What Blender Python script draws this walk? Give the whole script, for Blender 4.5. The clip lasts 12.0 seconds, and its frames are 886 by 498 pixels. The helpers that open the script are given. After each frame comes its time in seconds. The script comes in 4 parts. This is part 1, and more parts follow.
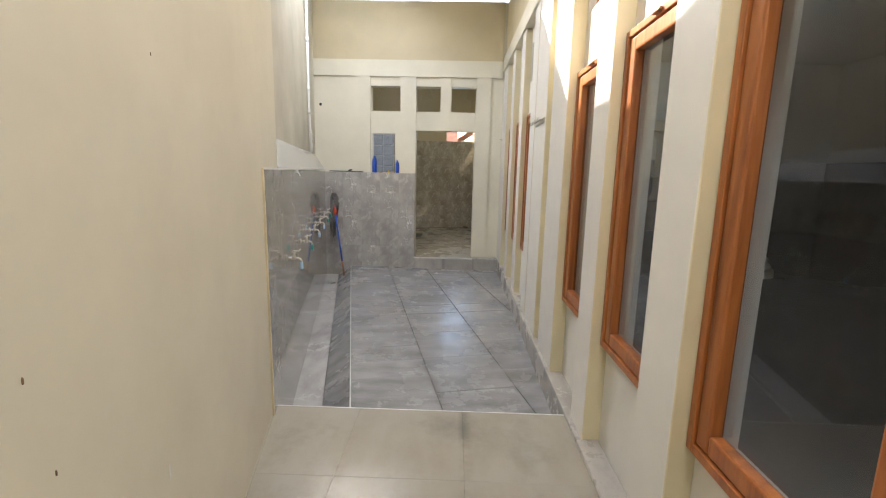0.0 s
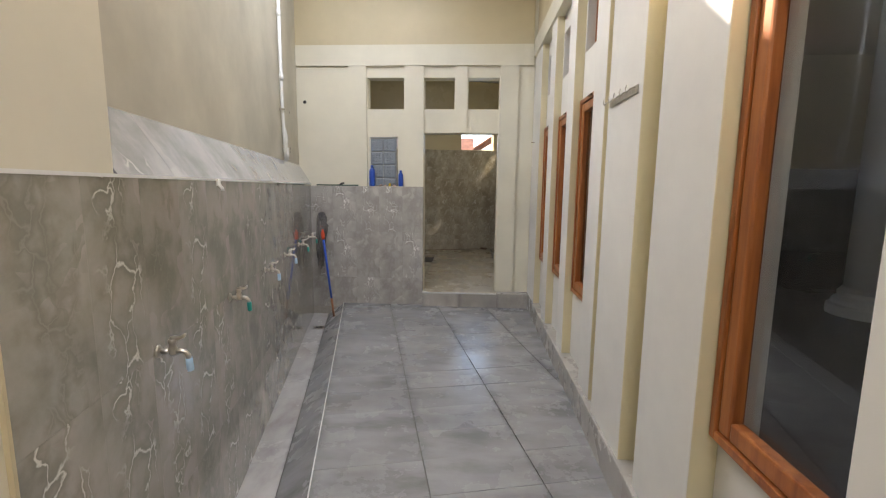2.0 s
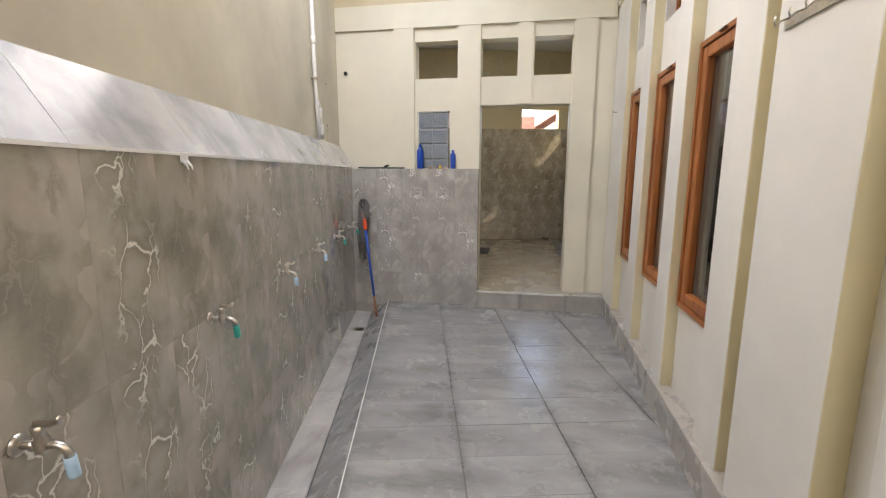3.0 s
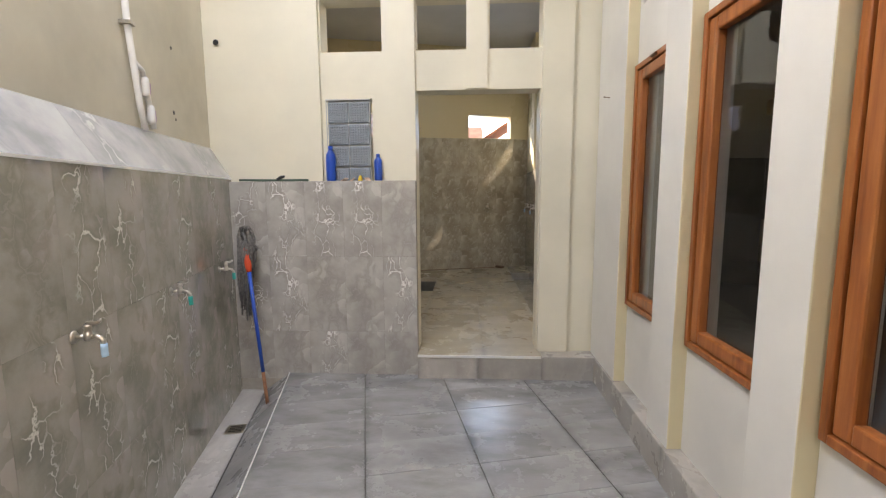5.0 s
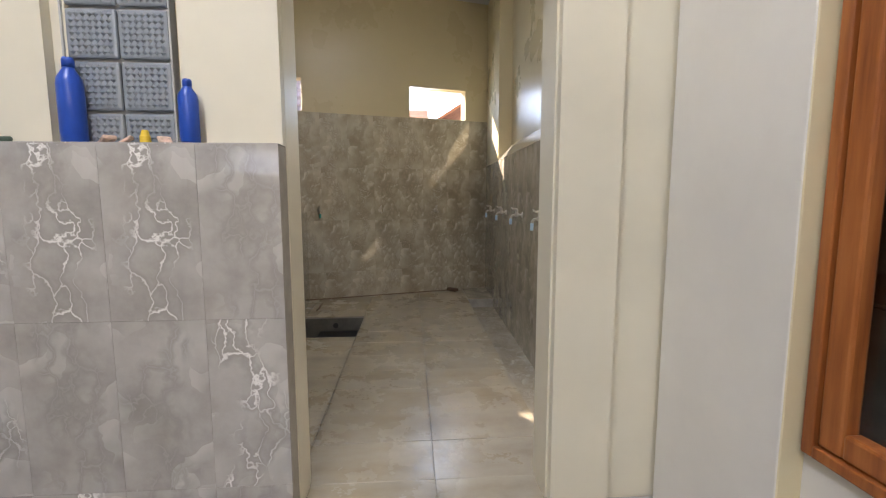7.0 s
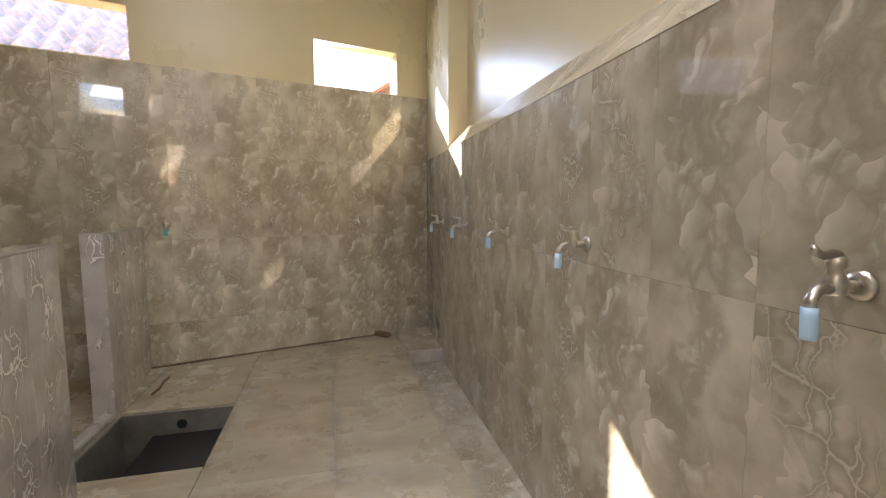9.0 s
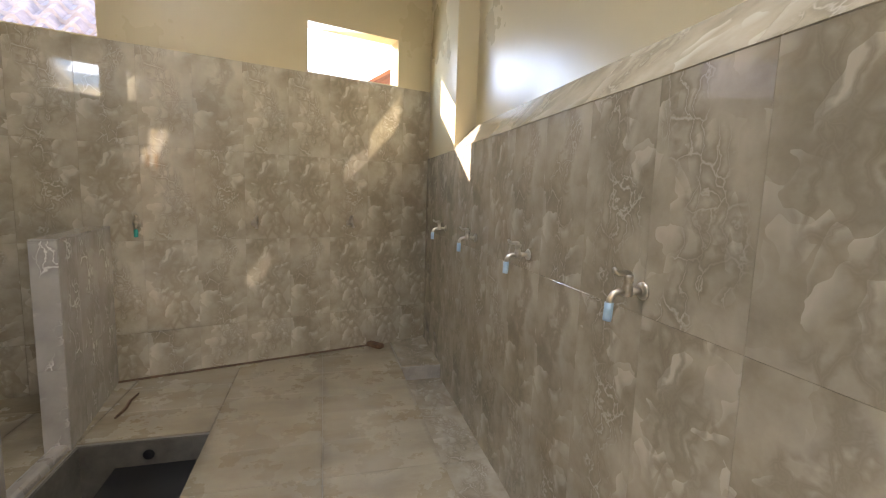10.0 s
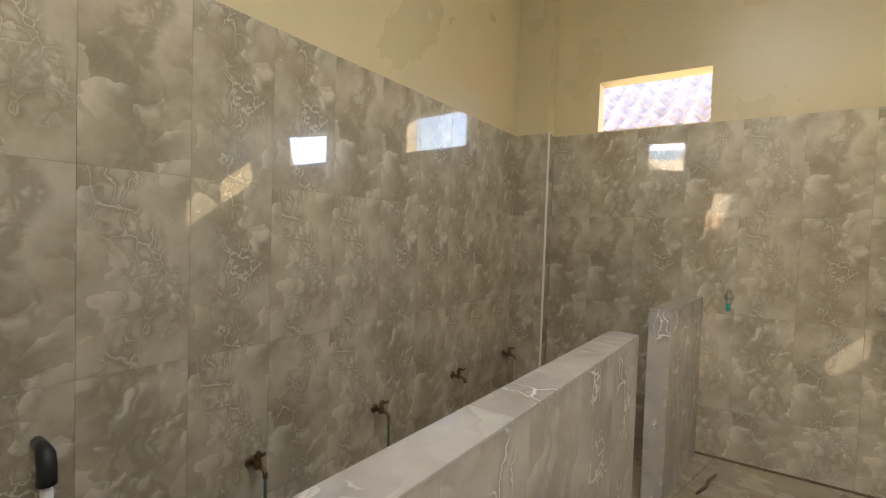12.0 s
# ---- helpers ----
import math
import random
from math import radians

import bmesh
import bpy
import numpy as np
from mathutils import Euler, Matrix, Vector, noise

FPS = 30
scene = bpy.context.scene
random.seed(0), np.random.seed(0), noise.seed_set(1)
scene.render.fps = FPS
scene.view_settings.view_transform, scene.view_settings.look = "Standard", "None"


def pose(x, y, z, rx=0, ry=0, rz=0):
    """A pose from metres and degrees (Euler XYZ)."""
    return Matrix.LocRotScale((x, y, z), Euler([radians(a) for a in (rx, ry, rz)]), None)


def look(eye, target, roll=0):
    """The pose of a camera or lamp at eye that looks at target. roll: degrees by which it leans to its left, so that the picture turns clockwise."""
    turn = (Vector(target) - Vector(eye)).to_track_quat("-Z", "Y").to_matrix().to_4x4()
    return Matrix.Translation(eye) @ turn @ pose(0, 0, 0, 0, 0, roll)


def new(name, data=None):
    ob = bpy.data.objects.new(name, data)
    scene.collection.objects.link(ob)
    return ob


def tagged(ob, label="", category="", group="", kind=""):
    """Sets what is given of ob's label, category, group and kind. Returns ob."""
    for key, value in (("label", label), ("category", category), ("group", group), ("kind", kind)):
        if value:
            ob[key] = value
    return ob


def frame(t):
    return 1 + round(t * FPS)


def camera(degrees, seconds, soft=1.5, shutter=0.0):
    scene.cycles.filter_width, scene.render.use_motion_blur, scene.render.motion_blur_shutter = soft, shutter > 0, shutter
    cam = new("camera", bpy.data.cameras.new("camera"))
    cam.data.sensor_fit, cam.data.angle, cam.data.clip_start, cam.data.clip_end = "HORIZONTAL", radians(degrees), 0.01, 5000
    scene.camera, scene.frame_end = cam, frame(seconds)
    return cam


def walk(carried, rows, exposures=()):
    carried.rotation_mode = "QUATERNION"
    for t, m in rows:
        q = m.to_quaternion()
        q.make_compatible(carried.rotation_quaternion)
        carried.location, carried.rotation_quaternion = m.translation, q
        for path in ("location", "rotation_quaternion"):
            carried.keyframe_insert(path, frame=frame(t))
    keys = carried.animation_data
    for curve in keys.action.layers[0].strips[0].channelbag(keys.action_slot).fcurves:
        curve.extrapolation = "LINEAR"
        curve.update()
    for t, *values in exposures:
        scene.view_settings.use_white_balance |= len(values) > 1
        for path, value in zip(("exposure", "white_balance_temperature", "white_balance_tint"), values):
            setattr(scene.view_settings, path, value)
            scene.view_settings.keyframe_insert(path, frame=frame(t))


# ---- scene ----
cam = camera(89.8, 12.0, soft=1.2)
PATH = [
    (0, (-0.054, -0.037, 1.551), (-0.098, 1.934, 1.213), 1.3),
    (0.5, (-0.084, 0.325, 1.558), (-0.142, 2.296, 1.223), 1.4),
    (1, (-0.136, 0.691, 1.545), (-0.202, 2.668, 1.25), 1.5),
    (1.5, (-0.124, 1.091, 1.538), (-0.185, 3.071, 1.265), 1.3),
    (2, (-0.123, 1.485, 1.529), (-0.229, 3.463, 1.253), 0.6),
    (2.5, (-0.139, 1.88, 1.508), (-0.245, 3.854, 1.198), 0.4),
    (3, (-0.203, 2.258, 1.494), (-0.551, 4.198, 1.153), 0.1),
    (3.2, (-0.247, 2.39, 1.482), (-0.711, 4.302, 1.121), -0.1),
    (4.8, (-0.302, 3.590, 1.435), (-0.573, 5.556, 1.197), -0.2),
    (5, (-0.302, 3.762, 1.430), (-0.409, 5.744, 1.182), -0.4),
    (5.5, (-0.298, 4.242, 1.402), (-0.237, 6.226, 1.155), -0.6),
    (6, (-0.302, 4.697, 1.388), (-0.242, 6.681, 1.144), -0.5),
    (6.5, (-0.286, 5.154, 1.374), (-0.161, 7.135, 1.133), -0.2),
    (8.3, (-0.210, 6.806, 1.307), (-0.055, 8.793, 1.132), 0.0),
    (8.5, (-0.205, 6.949, 1.315), (0.072, 8.922, 1.138), -0.3),
    (9, (-0.155, 7.264, 1.335), (0.320, 9.197, 1.144), -0.1),
    (9.5, (-0.101, 7.449, 1.398), (0.555, 9.323, 1.157), 1.2),
    (10, (-0.174, 7.572, 1.444), (0.349, 9.488, 1.207), 1.8),
    (10.5, (-0.354, 7.679, 1.530), (-0.555, 9.659, 1.339), 0.0),
    (11, (-0.422, 7.693, 1.574), (-1.261, 9.505, 1.458), 0.6),
    (11.5, (-0.465, 7.659, 1.561), (-1.714, 9.218, 1.478), 2.1),
    (12, (-0.464, 7.613, 1.540), (-1.945, 8.955, 1.474), 1.9),
]
EXPOSURES = [(0, 2.15, 6700, 15), (0.5, 1.9, 6700, 16), (1.0, 2.08, 6700, 15), (1.5, 1.97, 6700, 16), (2.5, 2.05, 6800, 17), (3.0, 2.25, 6900, 18), (5.0, 2.4, 6900, 18), (6.5, 2.45, 6700, 18), (8.3, 2.85, 6900, 22), (9.0, 3.15, 6900, 22), (10.5, 3.05, 7000, 19), (11.0, 3.15, 7900, 19), (11.5, 3.25, 7450, 13), (12, 3.25, 7200, 17)]
walk(cam, [(t, look(eye, target, roll)) for t, eye, target, roll in PATH], EXPOSURES)

# ---- world and sun ----
SUN_DIR = Vector((1.0, -1.15, -0.90)).normalized()
world = bpy.data.worlds.new("sky")
scene.world = world
world.use_nodes = True
wn = world.node_tree
sky = wn.nodes.new("ShaderNodeTexSky")
sky.sky_type, sky.sun_disc = "NISHITA", False
sky.sun_elevation = math.asin(-SUN_DIR.z)
sky.sun_rotation = math.atan2(-SUN_DIR.x, -SUN_DIR.y)
wn.links.new(sky.outputs[0], wn.nodes["Background"].inputs[0])
wn.nodes["Background"].inputs[1].default_value = 0.15
sun = new("sun", bpy.data.lights.new("sun", "SUN"))
sun.data.energy, sun.data.angle, sun.data.color = 5.0, radians(0.6), (1.0, 0.93, 0.82)
sun.matrix_world = look((-10, 20, 12), Vector((-10, 20, 12)) + SUN_DIR)


def window_lamp(name, centre, target, width, height, watts):
    """Area lamp that stands in for daylight through an opening, real or assumed."""
    ob = new(name, bpy.data.lights.new(name, "AREA"))
    ob.data.shape, ob.data.size, ob.data.size_y, ob.data.energy = "RECTANGLE", width, height, watts
    ob.data.color = (0.86, 0.93, 1.0) if name != "vent_lamp" else (0.42, 0.66, 1.0)
    ob.matrix_world = look(centre, target)


window_lamp("skylight_lamp", (-1.3, 4.85, 4.25), (-1.3, 4.85, 0), 1.1, 1.8, 19)
# added fill to brighten the washroom; its ceiling opening is unseen and assumed
window_lamp("washroom_roof_lamp", (-0.15, 8.2, 3.72), (-0.15, 8.2, 0), 0.95, 1.1, 3.6)
window_lamp("courtyard_lamp", (0.1, 0.0, 4.3), (0.1, 0.0, 0), 1.0, 1.8, 13)
window_lamp("vent_lamp", (0.03, 11.27, 2.485), (-0.15, 9.6, 1.9), 0.66, 0.32, 1.5)

# ---- materials ----


def shader(name, rough=0.5, metal=0.0, base=(0.5, 0.5, 0.5)):
    m = bpy.data.materials.new(name)
    m.use_nodes = True
    n = m.node_tree
    b = n.nodes["Principled BSDF"]
    b.inputs["Roughness"].default_value, b.inputs["Metallic"].default_value = rough, metal
    b.inputs["Base Color"].default_value = (*base, 1)
    return m, n, b


def node(n, kind, **values):
    nd = n.nodes.new(kind)
    for k, v in values.items():
        nd.inputs[k.replace("_", " ")].default_value = v
    return nd


def ramp(n, source, stops):
    r = n.nodes.new("ShaderNodeValToRGB")
    while len(r.color_ramp.elements) < len(stops):
        r.color_ramp.elements.new(0.5)
    for e, (p, c) in zip(r.color_ramp.elements, stops):
        e.position, e.color = p, (*c, 1) if len(c) == 3 else c
    n.links.new(source, r.inputs[0])
    return r.outputs[0]


def mix(n, fac, a, b, blend="MIX"):
    m = n.nodes.new("ShaderNodeMix")
    m.data_type, m.blend_type = "RGBA", blend
    for sock, v in ((m.inputs[0], fac), (m.inputs[6], a), (m.inputs[7], b)):
        if isinstance(v, bpy.types.NodeSocket):
            n.links.new(v, sock)
        elif isinstance(v, (int, float)):
            sock.default_value = v
        else:
            sock.default_value = (*v, 1)
    return m.outputs[2]


def bump(n, b, height, strength, distance=0.01):
    k = n.nodes.new("ShaderNodeBump")
    k.inputs["Strength"].default_value, k.inputs["Distance"].default_value = strength, distance
    n.links.new(height, k.inputs["Height"])
    n.links.new(k.outputs[0], b.inputs["Normal"])


def place(n, scale=(1, 1, 1), per_object=0.0):
    """World position, shifted by a random amount for each piece."""
    g = n.nodes.new("ShaderNodeNewGeometry")
    m = n.nodes.new("ShaderNodeMapping")
    m.inputs["Scale"].default_value = scale
    n.links.new(g.outputs["Position"], m.inputs["Vector"])
    if per_object:
        o = n.nodes.new("ShaderNodeObjectInfo")
        c = n.nodes.new("ShaderNodeMath")
        c.operation, c.inputs[1].default_value = "MULTIPLY", per_object
        n.links.new(o.outputs["Random"], c.inputs[0])
        n.links.new(c.outputs[0], m.inputs["Location"])
    return m.outputs[0]


def paint(name, colour, rough=0.45, stain=0.12):
    m, n, b = shader(name, rough)
    p = place(n)
    big = node(n, "ShaderNodeTexNoise", Scale=1.3, Detail=5.0, Roughness=0.6)
    fine = node(n, "ShaderNodeTexNoise", Scale=55.0, Detail=4.0)
    spots = node(n, "ShaderNodeTexNoise", Scale=9.0, Detail=6.0, Roughness=0.7)
    for t in (big, fine, spots):
        n.links.new(p, t.inputs["Vector"])
    dark = tuple(c * (1 - stain) for c in colour)
    c = mix(n, ramp(n, big.outputs[0], [(0.35, (0, 0, 0)), (0.7, (1, 1, 1))]), colour, dark)
    c = mix(n, ramp(n, spots.outputs[0], [(0.74, (0, 0, 0)), (0.86, (max(0.0, stain - 0.06) * 3,) * 3)]), c, tuple(v * 0.72 for v in colour))
    n.links.new(c, b.inputs["Base Color"])
    n.links.new(ramp(n, big.outputs[0], [(0.3, (rough - 0.08,) * 3), (0.7, (rough + 0.1,) * 3)]), b.inputs["Roughness"])
    bump(n, b, mix(n, 0.3, fine.outputs[0], big.outputs[0]), 0.12, 0.004)
    return m


def marble(name, dark, mid, light, vein, rough=0.05, cell=8.0, veins=0.7, flakes=0.6):
    """Polished porcelain with a printed marble face that repeats from tile to tile in four prints:
    cloudy ground, pale sharp-edged crescents, and a band of jagged white veins along the tile."""
    m, n, b = shader(name, rough)
    tc = n.nodes.new("ShaderNodeTexCoord")
    rnd = n.nodes.new("ShaderNodeObjectInfo")
    step = n.nodes.new("ShaderNodeMath")
    step.operation, step.inputs[1].default_value = "MULTIPLY", 4.0
    n.links.new(rnd.outputs["Random"], step.inputs[0])
    whole = n.nodes.new("ShaderNodeMath")
    whole.operation = "FLOOR"
    n.links.new(step.outputs[0], whole.inputs[0])
    far = n.nodes.new("ShaderNodeMath")
    far.operation, far.inputs[1].default_value = "MULTIPLY", 7.3
    n.links.new(whole.outputs[0], far.inputs[0])
    mp = n.nodes.new("ShaderNodeMapping")
    n.links.new(tc.outputs["Object"], mp.inputs["Vector"])
    n.links.new(far.outputs[0], mp.inputs["Location"])
    p = mp.outputs[0]

    def warped(scale, amount, detail=3.0):
        w = node(n, "ShaderNodeTexNoise", Scale=scale, Detail=detail, Roughness=0.5)
        n.links.new(p, w.inputs["Vector"])
        k = n.nodes.new("ShaderNodeMix")
        k.data_type, k.blend_type = "RGBA", "LINEAR_LIGHT"
        k.inputs[0].default_value = amount
        n.links.new(p, k.inputs[6])
        n.links.new(w.outputs["Color"], k.inputs[7])
        return k.outputs[2]

    cloud = node(n, "ShaderNodeTexNoise", Scale=4.2, Detail=7.0, Roughness=0.6)
    n.links.new(p, cloud.inputs["Vector"])
    c = ramp(n, cloud.outputs[0], [(0.30, dark), (0.50, mid), (0.78, light)])
    # crescents: a cell lightens towards one side and ends there in a sharp edge
    for scale, share, strength, way in ((cell, 0.50, flakes * 0.8, (5.2, 4.0, 3.0)), (cell * 1.6, 0.54, flakes, (-6.5, 5.5, 4.0))):
        w = warped(4.0, 0.15)
        v = n.nodes.new("ShaderNodeTexVoronoi")
        v.inputs["Scale"].default_value = scale
        n.links.new(w, v.inputs["Vector"])
        off = n.nodes.new("ShaderNodeVectorMath")
        off.operation = "SUBTRACT"
        n.links.new(w, off.inputs[0])
        n.links.new(v.outputs["Position"], off.inputs[1])
        dot = n.nodes.new("ShaderNodeVectorMath")
        dot.operation, dot.inputs[1].default_value = "DOT_PRODUCT", tuple(q * scale / 8.0 for q in way)
        n.links.new(off.outputs[0], dot.inputs[0])
        lot = ramp(n, v.outputs["Color"], [(share, (0, 0, 0)), (share + 0.12, (strength,) * 3)])
        c = mix(n, mix(n, 1.0, ramp(n, dot.outputs["Value"], [(0.05, (0, 0, 0)), (0.55, (1, 1, 1))]), lot, "MULTIPLY"), c, light)
    # vein band along the tile
    sep = n.nodes.new("ShaderNodeSeparateXYZ")
    n.links.new(tc.outputs["Object"], sep.inputs[0])
    wob = node(n, "ShaderNodeTexNoise", Scale=5.0, Detail=2.0)
    n.links.new(p, wob.inputs["Vector"])
    run = n.nodes.new("ShaderNodeMath")
    run.operation, run.inputs[1].default_value = "MULTIPLY_ADD", 0.40
    n.links.new(wob.outputs[0], run.inputs[0])
    n.links.new(sep.outputs[0], run.inputs[2])
    band = ramp(n, run.outputs[0], [(0.25, (0, 0, 0)), (0.30, (1, 1, 1)), (0.39, (1, 1, 1)), (0.45, (0, 0, 0))])
    strip = n.nodes.new("ShaderNodeMapping")
    strip.inputs["Scale"].default_value = (1.0, 0.42, 1.0)
    n.links.new(warped(11.0, 0.06, 4.0), strip.inputs["Vector"])
    e = n.nodes.new("ShaderNodeTexVoronoi")
    e.feature = "DISTANCE_TO_EDGE"
    e.inputs["Scale"].default_value = cell * 2.9
    n.links.new(strip.outputs[0], e.inputs["Vector"])
    c = mix(n, mix(n, 1.0, band, ramp(n, e.outputs["Distance"], [(0.05, (0.65, 0.65, 0.65)), (0.24, (0, 0, 0))]), "MULTIPLY"), c, dark)
    line = ramp(n, e.outputs["Distance"], [(0.006, (1, 1, 1)), (0.042, (0, 0, 0))])
    gate = node(n, "ShaderNodeTexNoise", Scale=5.0, Detail=2.0)
    shift = n.nodes.new("ShaderNodeVectorMath")
    shift.operation, shift.inputs[1].default_value = "ADD", (3.1, 1.7, 0.4)
    n.links.new(p, shift.inputs[0])
    n.links.new(shift.outputs[0], gate.inputs["Vector"])
    plain_print = ramp(n, rnd.outputs["Random"], [(0.0, (1, 1, 1)), (0.62, (1, 1, 1)), (0.63, (0.12, 0.12, 0.12))])
    on = mix(n, 1.0, ramp(n, gate.outputs[0], [(0.36, (0.15, 0.15, 0.15)), (0.50, (veins,) * 3)]), plain_print, "MULTIPLY")
    c = mix(n, mix(n, 1.0, mix(n, 1.0, line, band, "MULTIPLY"), on, "MULTIPLY"), c, vein)
    # streaks of dried water
    smear = node(n, "ShaderNodeTexNoise", Scale=3.0, Detail=5.0, Roughness=0.7)
    n.links.new(place(n, (1, 1, 0.2)), smear.inputs["Vector"])
    c = mix(n, ramp(n, smear.outputs[0], [(0.50, (0, 0, 0)), (0.75, (0.35, 0.35, 0.35))]), c, tuple(q * 0.62 for q in mid))
    n.links.new(c, b.inputs["Base Color"])
    n.links.new(ramp(n, smear.outputs[0], [(0.40, (rough * 0.5,) * 3), (0.75, (rough * 2.2,) * 3)]), b.inputs["Roughness"])
    b.inputs["IOR"].default_value = 1.62
    b.inputs["Coat Weight"].default_value, b.inputs["Coat Roughness"].default_value = 0.45, 0.2
    return m


def streaked(name, dark, mid, light, rough, along):
    """Stone or wood-look floor tile with soft streaks along one axis and grime."""
    m, n, b = shader(name, rough)
    sc = (2.4, 6.0, 3.0) if along == "x" else (6.0, 2.4, 3.0)
    p = place(n, sc, 9.0)
    a = node(n, "ShaderNodeTexNoise", Scale=1.0, Detail=7.0, Roughness=0.62)
    n.links.new(p, a.inputs["Vector"])
    g = node(n, "ShaderNodeTexNoise", Scale=2.2, Detail=6.0, Roughness=0.7)
    n.links.new(place(n), g.inputs["Vector"])
    c = ramp(n, a.outputs[0], [(0.32, dark), (0.5, mid), (0.70, light)])
    c = mix(n, ramp(n, g.outputs[0], [(0.50, (0, 0, 0)), (0.72, (0.7, 0.7, 0.7))]), c, tuple(v * 0.6 for v in mid))
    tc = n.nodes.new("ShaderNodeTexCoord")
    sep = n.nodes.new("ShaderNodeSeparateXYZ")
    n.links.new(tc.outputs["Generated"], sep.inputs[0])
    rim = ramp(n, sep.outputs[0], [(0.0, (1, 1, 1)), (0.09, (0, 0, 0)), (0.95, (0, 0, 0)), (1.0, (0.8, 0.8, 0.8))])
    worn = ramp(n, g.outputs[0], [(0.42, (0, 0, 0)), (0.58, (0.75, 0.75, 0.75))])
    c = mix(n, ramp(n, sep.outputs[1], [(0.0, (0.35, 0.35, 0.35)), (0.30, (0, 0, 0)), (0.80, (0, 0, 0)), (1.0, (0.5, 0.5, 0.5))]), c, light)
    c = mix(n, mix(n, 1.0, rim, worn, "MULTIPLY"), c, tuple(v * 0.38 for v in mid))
    o = n.nodes.new("ShaderNodeObjectInfo")
    c = mix(n, ramp(n, o.outputs["Random"], [(0.0, (0, 0, 0)), (1.0, (0.30, 0.30, 0.30))]), c, tuple(v * 0.78 for v in mid))
    n.links.new(c, b.inputs["Base Color"])
    n.links.new(ramp(n, g.outputs[0], [(0.35, (rough * 0.75,) * 3), (0.7, (rough * 1.7,) * 3)]), b.inputs["Roughness"])
    bump(n, b, a.outputs[0], 0.06, 0.004)
    return m


def plain(name, colour, rough=0.5, metal=0.0, vary=0.12, scale=14.0):
    m, n, b = shader(name, rough, metal)
    t = node(n, "ShaderNodeTexNoise", Scale=scale, Detail=5.0, Roughness=0.65)
    n.links.new(place(n), t.inputs["Vector"])
    n.links.new(ramp(n, t.outputs[0], [(0.3, tuple(c * (1 - vary) for c in colour)), (0.7, tuple(min(1, c * (1 + vary)) for c in colour))]), b.inputs["Base Color"])
    bump(n, b, t.outputs[0], 0.05, 0.004)
    return m


def wood(name):
    m, n, b = shader(name, 0.32)
    p = place(n, (22, 22, 1.6), 5.0)
    a = node(n, "ShaderNodeTexNoise", Scale=1.3, Detail=6.0, Roughness=0.6)
    n.links.new(p, a.inputs["Vector"])
    w = node(n, "ShaderNodeTexNoise", Scale=16.0, Detail=5.0, Roughness=0.7)
    n.links.new(place(n), w.inputs["Vector"])
    c = ramp(n, a.outputs[0], [(0.3, (0.21, 0.058, 0.016)), (0.52, (0.36, 0.115, 0.030)), (0.75, (0.46, 0.17, 0.05))])
    c = mix(n, ramp(n, w.outputs[0], [(0.70, (0, 0, 0)), (0.76, (0.5, 0.5, 0.5))]), c, (0.50, 0.28, 0.12))
    n.links.new(c, b.inputs["Base Color"])
    bump(n, b, a.outputs[0], 0.08, 0.003)
    return m


CREAM = paint("cream_paint", (0.76, 0.71, 0.57))
STAINED = paint("stained_paint", (0.62, 0.57, 0.45), 0.5, 0.25)
PALE = paint("pale_paint", (0.78, 0.75, 0.69))
YELLOW = paint("yellow_paint", (0.73, 0.64, 0.42))
ROOM_PAINT = paint("glossy_room_paint", (0.62, 0.535, 0.34), 0.30, 0.05)
TAN = paint("tan_paint", (0.62, 0.52, 0.33), 0.5)
CEILING = paint("ceiling_paint", (0.62, 0.62, 0.63), 0.7)
MARBLE = marble("grey_marble_tile", (0.235, 0.223, 0.178), (0.375, 0.355, 0.297), (0.51, 0.445, 0.40), (0.80, 0.77, 0.69), 0.05, 4.2, 1.0, 0.7)
MARBLE_FAR = marble("pale_marble_tile", (0.32, 0.298, 0.27), (0.435, 0.408, 0.375), (0.56, 0.54, 0.50), (0.86, 0.84, 0.80), 0.06, 5.0, 1.0, 0.85)
MARBLE_ROOM = marble("brown_marble_tile", (0.27, 0.232, 0.168), (0.43, 0.38, 0.288), (0.60, 0.545, 0.445), (0.72, 0.67, 0.57), 0.02, 6.5, 0.6, 0.95)
# ledge marble: its large strong crescents also mimic bands of light and shadow
MARBLE_LEDGE = marble("white_marble_ledge", (0.24, 0.24, 0.26), (0.37, 0.37, 0.385), (0.52, 0.52, 0.525), (0.75, 0.75, 0.75), 0.12, 2.2, 0.6, 0.9)
FLOOR_GREY = streaked("grey_floor_tile", (0.185, 0.178, 0.172), (0.295, 0.288, 0.283), (0.40, 0.393, 0.385), 0.22, "x")
FLOOR_ROOM = streaked("beige_floor_tile", (0.28, 0.228, 0.148), (0.39, 0.333, 0.232), (0.47, 0.415, 0.312), 0.24, "x")
FLOOR_NEAR = streaked("cream_floor_tile", (0.33, 0.29, 0.235), (0.36, 0.325, 0.265), (0.39, 0.355, 0.295), 0.16, "y")
GUTTER = streaked("wood_look_gutter_tile", (0.30, 0.28, 0.265), (0.45, 0.43, 0.41), (0.56, 0.54, 0.52), 0.2, "y")
KERB = streaked("kerb_tile", (0.36, 0.33, 0.29), (0.43, 0.40, 0.36), (0.50, 0.47, 0.43), 0.25, "y")
GROUT = plain("dark_grout", (0.13, 0.12, 0.105), 0.85)
GROUT_TILE = plain("wall_grout", (0.36, 0.33, 0.285), 0.8)
GROUT_PALE = plain("pale_grout", (0.42, 0.39, 0.34), 0.85)
WOOD = wood("varnished_wood")
STEEL = plain("worn_chrome", (0.56, 0.52, 0.46), 0.28, 1.0, 0.2, 60)
